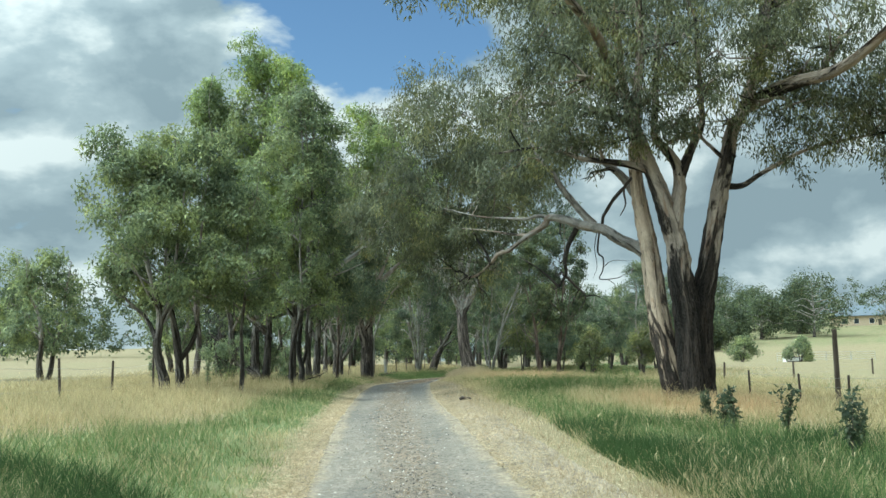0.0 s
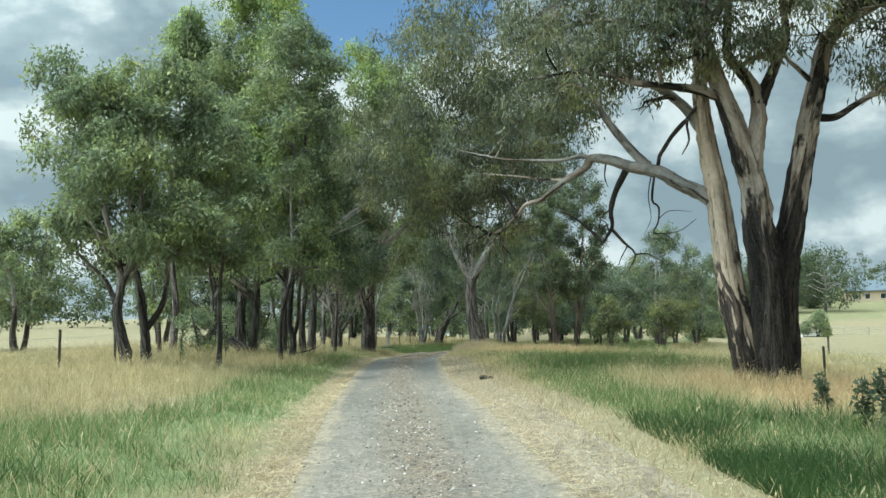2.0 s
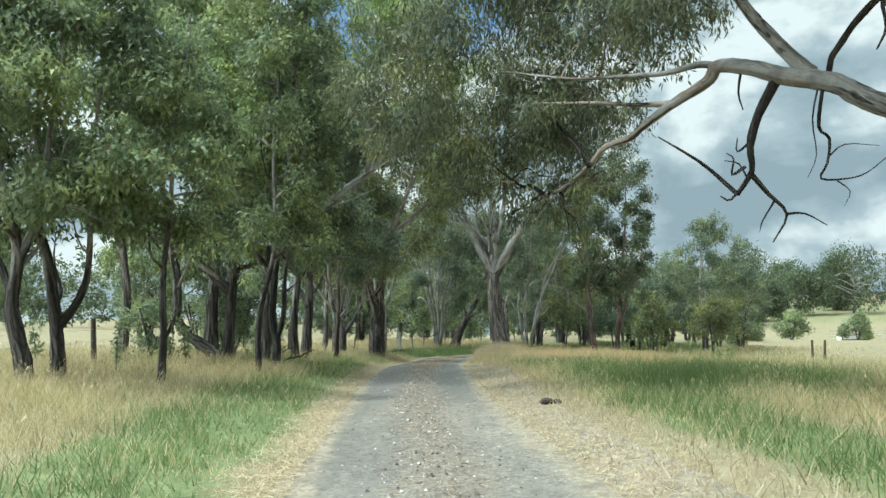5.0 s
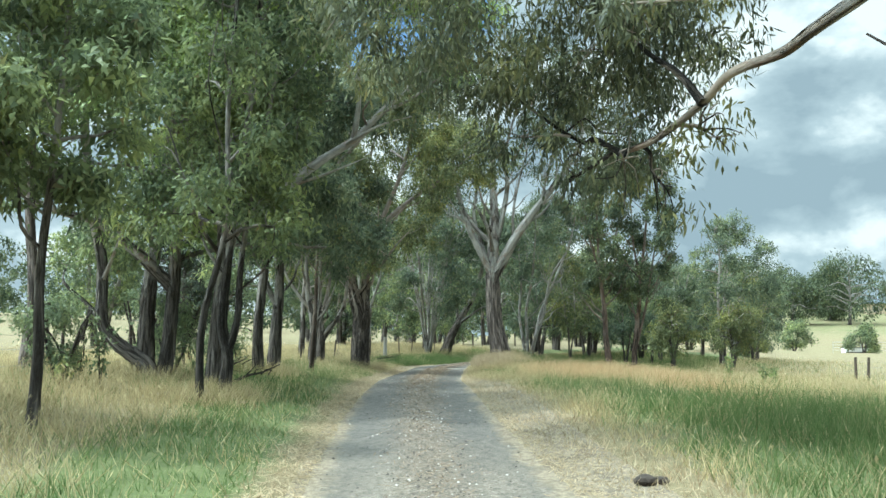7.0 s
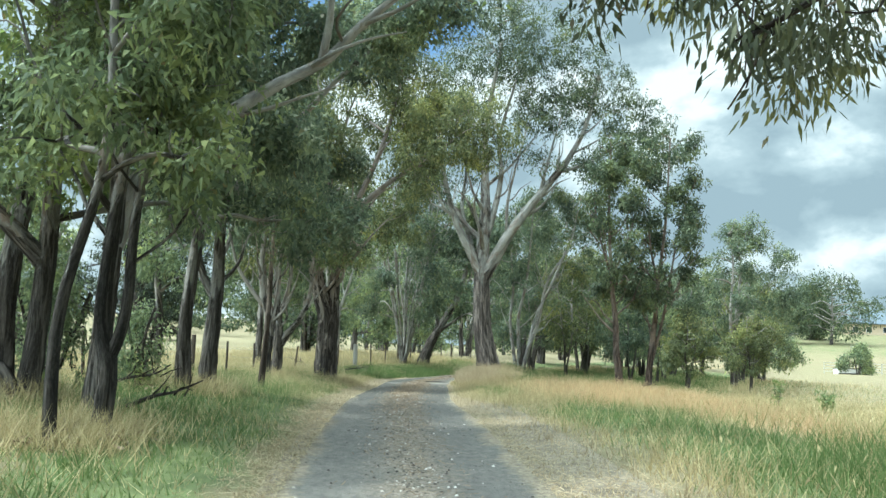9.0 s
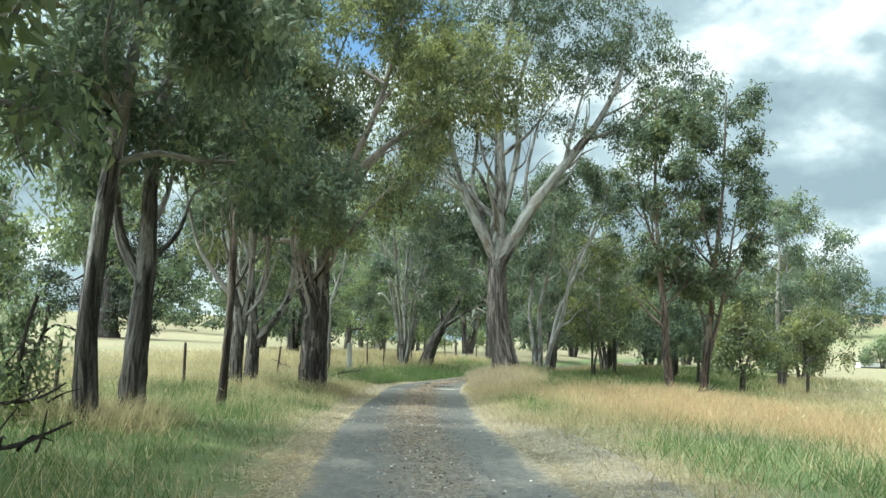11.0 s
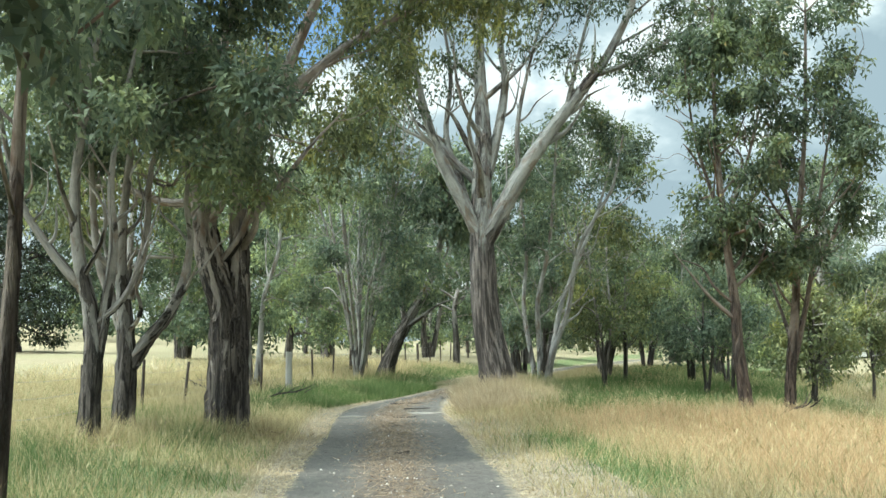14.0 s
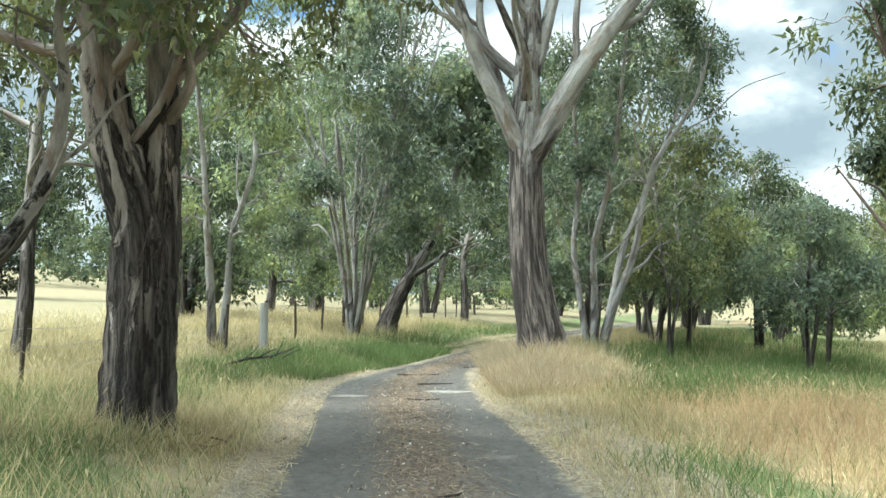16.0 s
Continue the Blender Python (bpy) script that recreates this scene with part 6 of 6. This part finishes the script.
def stick(x, y, length, turn, seed):
    rng = np.random.default_rng(seed)
    w = Wood()
    d = np.array([math.cos(turn), math.sin(turn), 0]) * length / 2
    c = np.array([x, y, float(ground(x, y)) + 0.06])
    w.limb([c - d, c + rng.normal(0, 0.03, 3) * (1, 1, 0.2), c + d], 0.018, 0.008, 6)
    tagged(new("stick", w.mesh("stick", BARK_DEAD)), "fallen dead stick lying on the lane", "stick", "fallen sticks")


for i, (x, y, ln, tu) in enumerate(((-0.9, 86.0, 0.9, 0.3), (-1.5, 82.5, 0.7, 0.1), (-1.1, 88.5, 1.1, 0.2), (-1.9, 79.0, 0.5, 1.2), (0.6, 91.0, 0.6, 0.5), (-2.1, 72.0, 0.4, 0.8))):
    stick(x, y, ln, tu, 300 + i)


def pale_post():
    x, y = -5.3, 92.3
    bm = bmesh.new()
    bmesh.ops.create_cone(bm, cap_ends=True, segments=10, radius1=0.14, radius2=0.12, depth=1.7, matrix=Matrix.Translation((0, 0, 0.5)))
    bmesh.ops.bevel(bm, geom=[e for e in bm.edges if e.calc_length() < 0.12], offset=0.015, segments=1, affect="EDGES")
    t = tagged(new("timber_post"), "short bleached grey timber strainer post", "post")
    t.location = (x, y, float(ground(x, y)))
    part("pole", bm, plain_material("bleached_wood", (0.30, 0.28, 0.25), (0.45, 0.43, 0.39), 8.0, 0.95, 0.0, (1, 1, 0.15)), t)


def fallen_limb(x, y, turn, length, seed):
    rng = np.random.default_rng(seed)
    z = float(ground(x, y))
    t = tagged(new("fallen_limb"), "grey dead forked limb lying in the grass", "fallen limb", "fallen limbs")
    t.location, t.rotation_euler = (x, y, z), (0, 0, turn)
    w = Wood()
    w.limb([(0, 0, 0.05), (length * 0.35, 0.1, 0.25), (length * 0.7, 0.0, 0.35), (length, 0.2, 0.55)], 0.045, 0.012, 7, 0.1, rng)
    child("limb", w.mesh("limb", BARK_DEAD), t)
    for k in range(4):
        f = 0.35 + 0.15 * k
        w = Wood()
        w.limb([(length * f, 0.05, 0.28), (length * (f + 0.1), 0.1 * (-1) ** k, 0.42), (length * (f + 0.2), 0.25 * (-1) ** k, rng.uniform(0.3, 0.8))], 0.02, 0.006, 5)
        child("twig", w.mesh("twig", BARK_DEAD), t)


def base_tufts():
    """Dry grass and shed bark strips round the feet of the large gums."""
    rng = np.random.default_rng(55)
    gv, bv = [], []
    for x, y, r in ((8.0, 32.2, 0.95), (2.1, 87.9, 0.75), (-5.5, 75.2, 0.6), (-7.55, 71.2, 0.3), (-7.42, 73.4, 0.35), (-7.38, 56.5, 0.35), (-7.25, 58.5, 0.35), (7.15, 79.0, 0.3), (8.2, 79.1, 0.3), (-9.0, 50.3, 0.5), (-6.6, 47.3, 0.3), (-6.75, 45.8, 0.3)):
        n = int(1500 * r + 500)
        a, d = rng.uniform(0, 6.28, n), r + np.abs(rng.normal(0, 0.45, n))
        px, py = x + d * np.cos(a), y + d * np.sin(a)
        p = np.stack([px, py, ground(px, py) - 0.02], -1)
        gv.append(blades(p, 0.45 * np.ones(n), 0.009, 0.6, rng))
        n = int(150 * r + 20)
        a, d = rng.uniform(0, 6.28, n), r + np.abs(rng.normal(0, 0.35, n))
        px, py = x + d * np.cos(a), y + d * np.sin(a)
        p = np.stack([px, py, ground(px, py) + rng.uniform(0.02, 0.16, n)], -1)
        t = rng.normal(0, 1, (n, 3)) * (1, 1, 0.45)
        t /= np.linalg.norm(t, axis=1)[:, None]
        t *= rng.uniform(0.06, 0.22, n)[:, None]
        w = np.cross(t, rng.normal(0, 1, (n, 3)))
        w *= (rng.uniform(0.008, 0.022, n) / (np.linalg.norm(w, axis=1) + 1e-9))[:, None]
        bv.append(np.stack([p - t - w, p + t - w, p + t + w, p - t + w], 1).reshape(-1, 3))
    stuff("base_grass", np.concatenate(gv), BLADE_DRY, "dry grass grown round the tree feet", "grass", 3)
    stuff("bark_litter", np.concatenate(bv), BLADE_LITTER, "shed strips of gum bark round the tree feet", "bark litter")


base_tufts()
pale_post()
for k, (x, y, tu, ln) in enumerate(((-7.2, 51.0, -0.2, 1.3), (-6.0, 86.5, 0.3, 2.0), (-7.4, 88.0, 2.4, 1.6), (-8.8, 55.0, 0.8, 1.8), (7.6, 78.0, 0.2, 1.2))):
    fallen_limb(x, y, tu, ln, 320 + k)


def clod(x, y, s, seed):
    rng = np.random.default_rng(seed)
    bm = bmesh.new()
    bmesh.ops.create_icosphere(bm, subdivisions=2, radius=s)
    for v in bm.verts:
        v.co *= rng.uniform(0.75, 1.15)
        v.co.z *= 0.6
    me = bpy.data.meshes.new("clod")
    bm.to_mesh(me)
    bm.free()
    me.materials.append(CLOD)
    ob = tagged(new("clod", me), "dark clod of earth on the straw shoulder", "clod")
    ob.location = (x, y, float(ground(x, y)) + s * 0.45)


clod(0.58, 36.2, 0.13, 1)
clod(0.78, 36.3, 0.09, 2)


def pale_patch(x, y, length, width, seed):
    """A thin pale irregular patch on the lane."""
    rng = np.random.default_rng(seed)
    a = np.linspace(0, 2 * np.pi, 28, endpoint=False)
    r = 1 + 0.18 * np.sin(3 * a + seed) + 0.12 * np.sin(7 * a) + rng.normal(0, 0.05, 28)
    rim = np.stack([x + 0.5 * length * r * np.cos(a), y + 0.5 * width * r * np.sin(a)], -1)
    inner = (rim - (x, y)) * 0.7 + (x, y)
    bm = bmesh.new()
    up = [bm.verts.new((px, py, float(road_level(py)) + 0.055)) for px, py in inner]
    low = [bm.verts.new((px, py, float(road_level(py)) + 0.006)) for px, py in rim]
    bm.faces.new(up)
    for k in range(28):
        bm.faces.new((low[k], low[(k + 1) % 28], up[(k + 1) % 28], up[k]))
    me = bpy.data.meshes.new("pale_patch")
    bm.to_mesh(me)
    bm.free()
    me.materials.append(PALE_PATCH)
    tagged(new("pale_patch", me), "thin pale irregular patch across a wheel track of the lane", "sand patch", "sand patches")


pale_patch(-0.75, 84.5, 1.4, 0.26, 1)
pale_patch(-2.95, 83.4, 0.9, 0.16, 2)


def gravel():
    rng = np.random.default_rng(13)
    n = 7000
    y = 11 + 80 * rng.random(n) ** 1.4
    u = np.where(rng.random(n) < 0.75, rng.normal(0, 0.34, n), rng.uniform(-1.6, 1.6, n))
    x = road_centre(y) + u
    s = 0.006 + 0.020 * rng.random(n) ** 2
    z = road_level(y) + np.interp(np.abs(u), [0, 0.3, 0.9, 1.5], [0.055, 0.05, 0.015, 0.035]) + s * 0.3
    a = rng.uniform(0, 6.28, n)
    ca, sa_ = np.cos(a) * s, np.sin(a) * s
    base = np.stack([x, y, z], -1)
    o = np.zeros(n)
    c = [np.stack(t_, -1) for t_ in ((ca, sa_, o), (-sa_, ca, o), (-ca, -sa_, o), (sa_, -ca, o))]
    up = np.stack([rng.normal(0, 0.1, n) * s, rng.normal(0, 0.1, n) * s, s * rng.uniform(0.5, 0.9, n)], -1)
    t4 = [up + q * 0.45 for q in c]
    v = np.stack([*(base + q for q in c), *(base + q for q in t4)], 1).reshape(-1, 3)
    k = (np.arange(n) * 8)[:, None, None]
    q = (np.array([[4, 5, 6, 7], [0, 1, 5, 4], [1, 2, 6, 5], [2, 3, 7, 6], [3, 0, 4, 7]])[None] + k).reshape(-1, 4)
    tagged(new("gravel", mesh_of("gravel", v, q, STONE)), "loose pale gravel along the middle of the lane", "gravel", kind="stuff")


gravel()
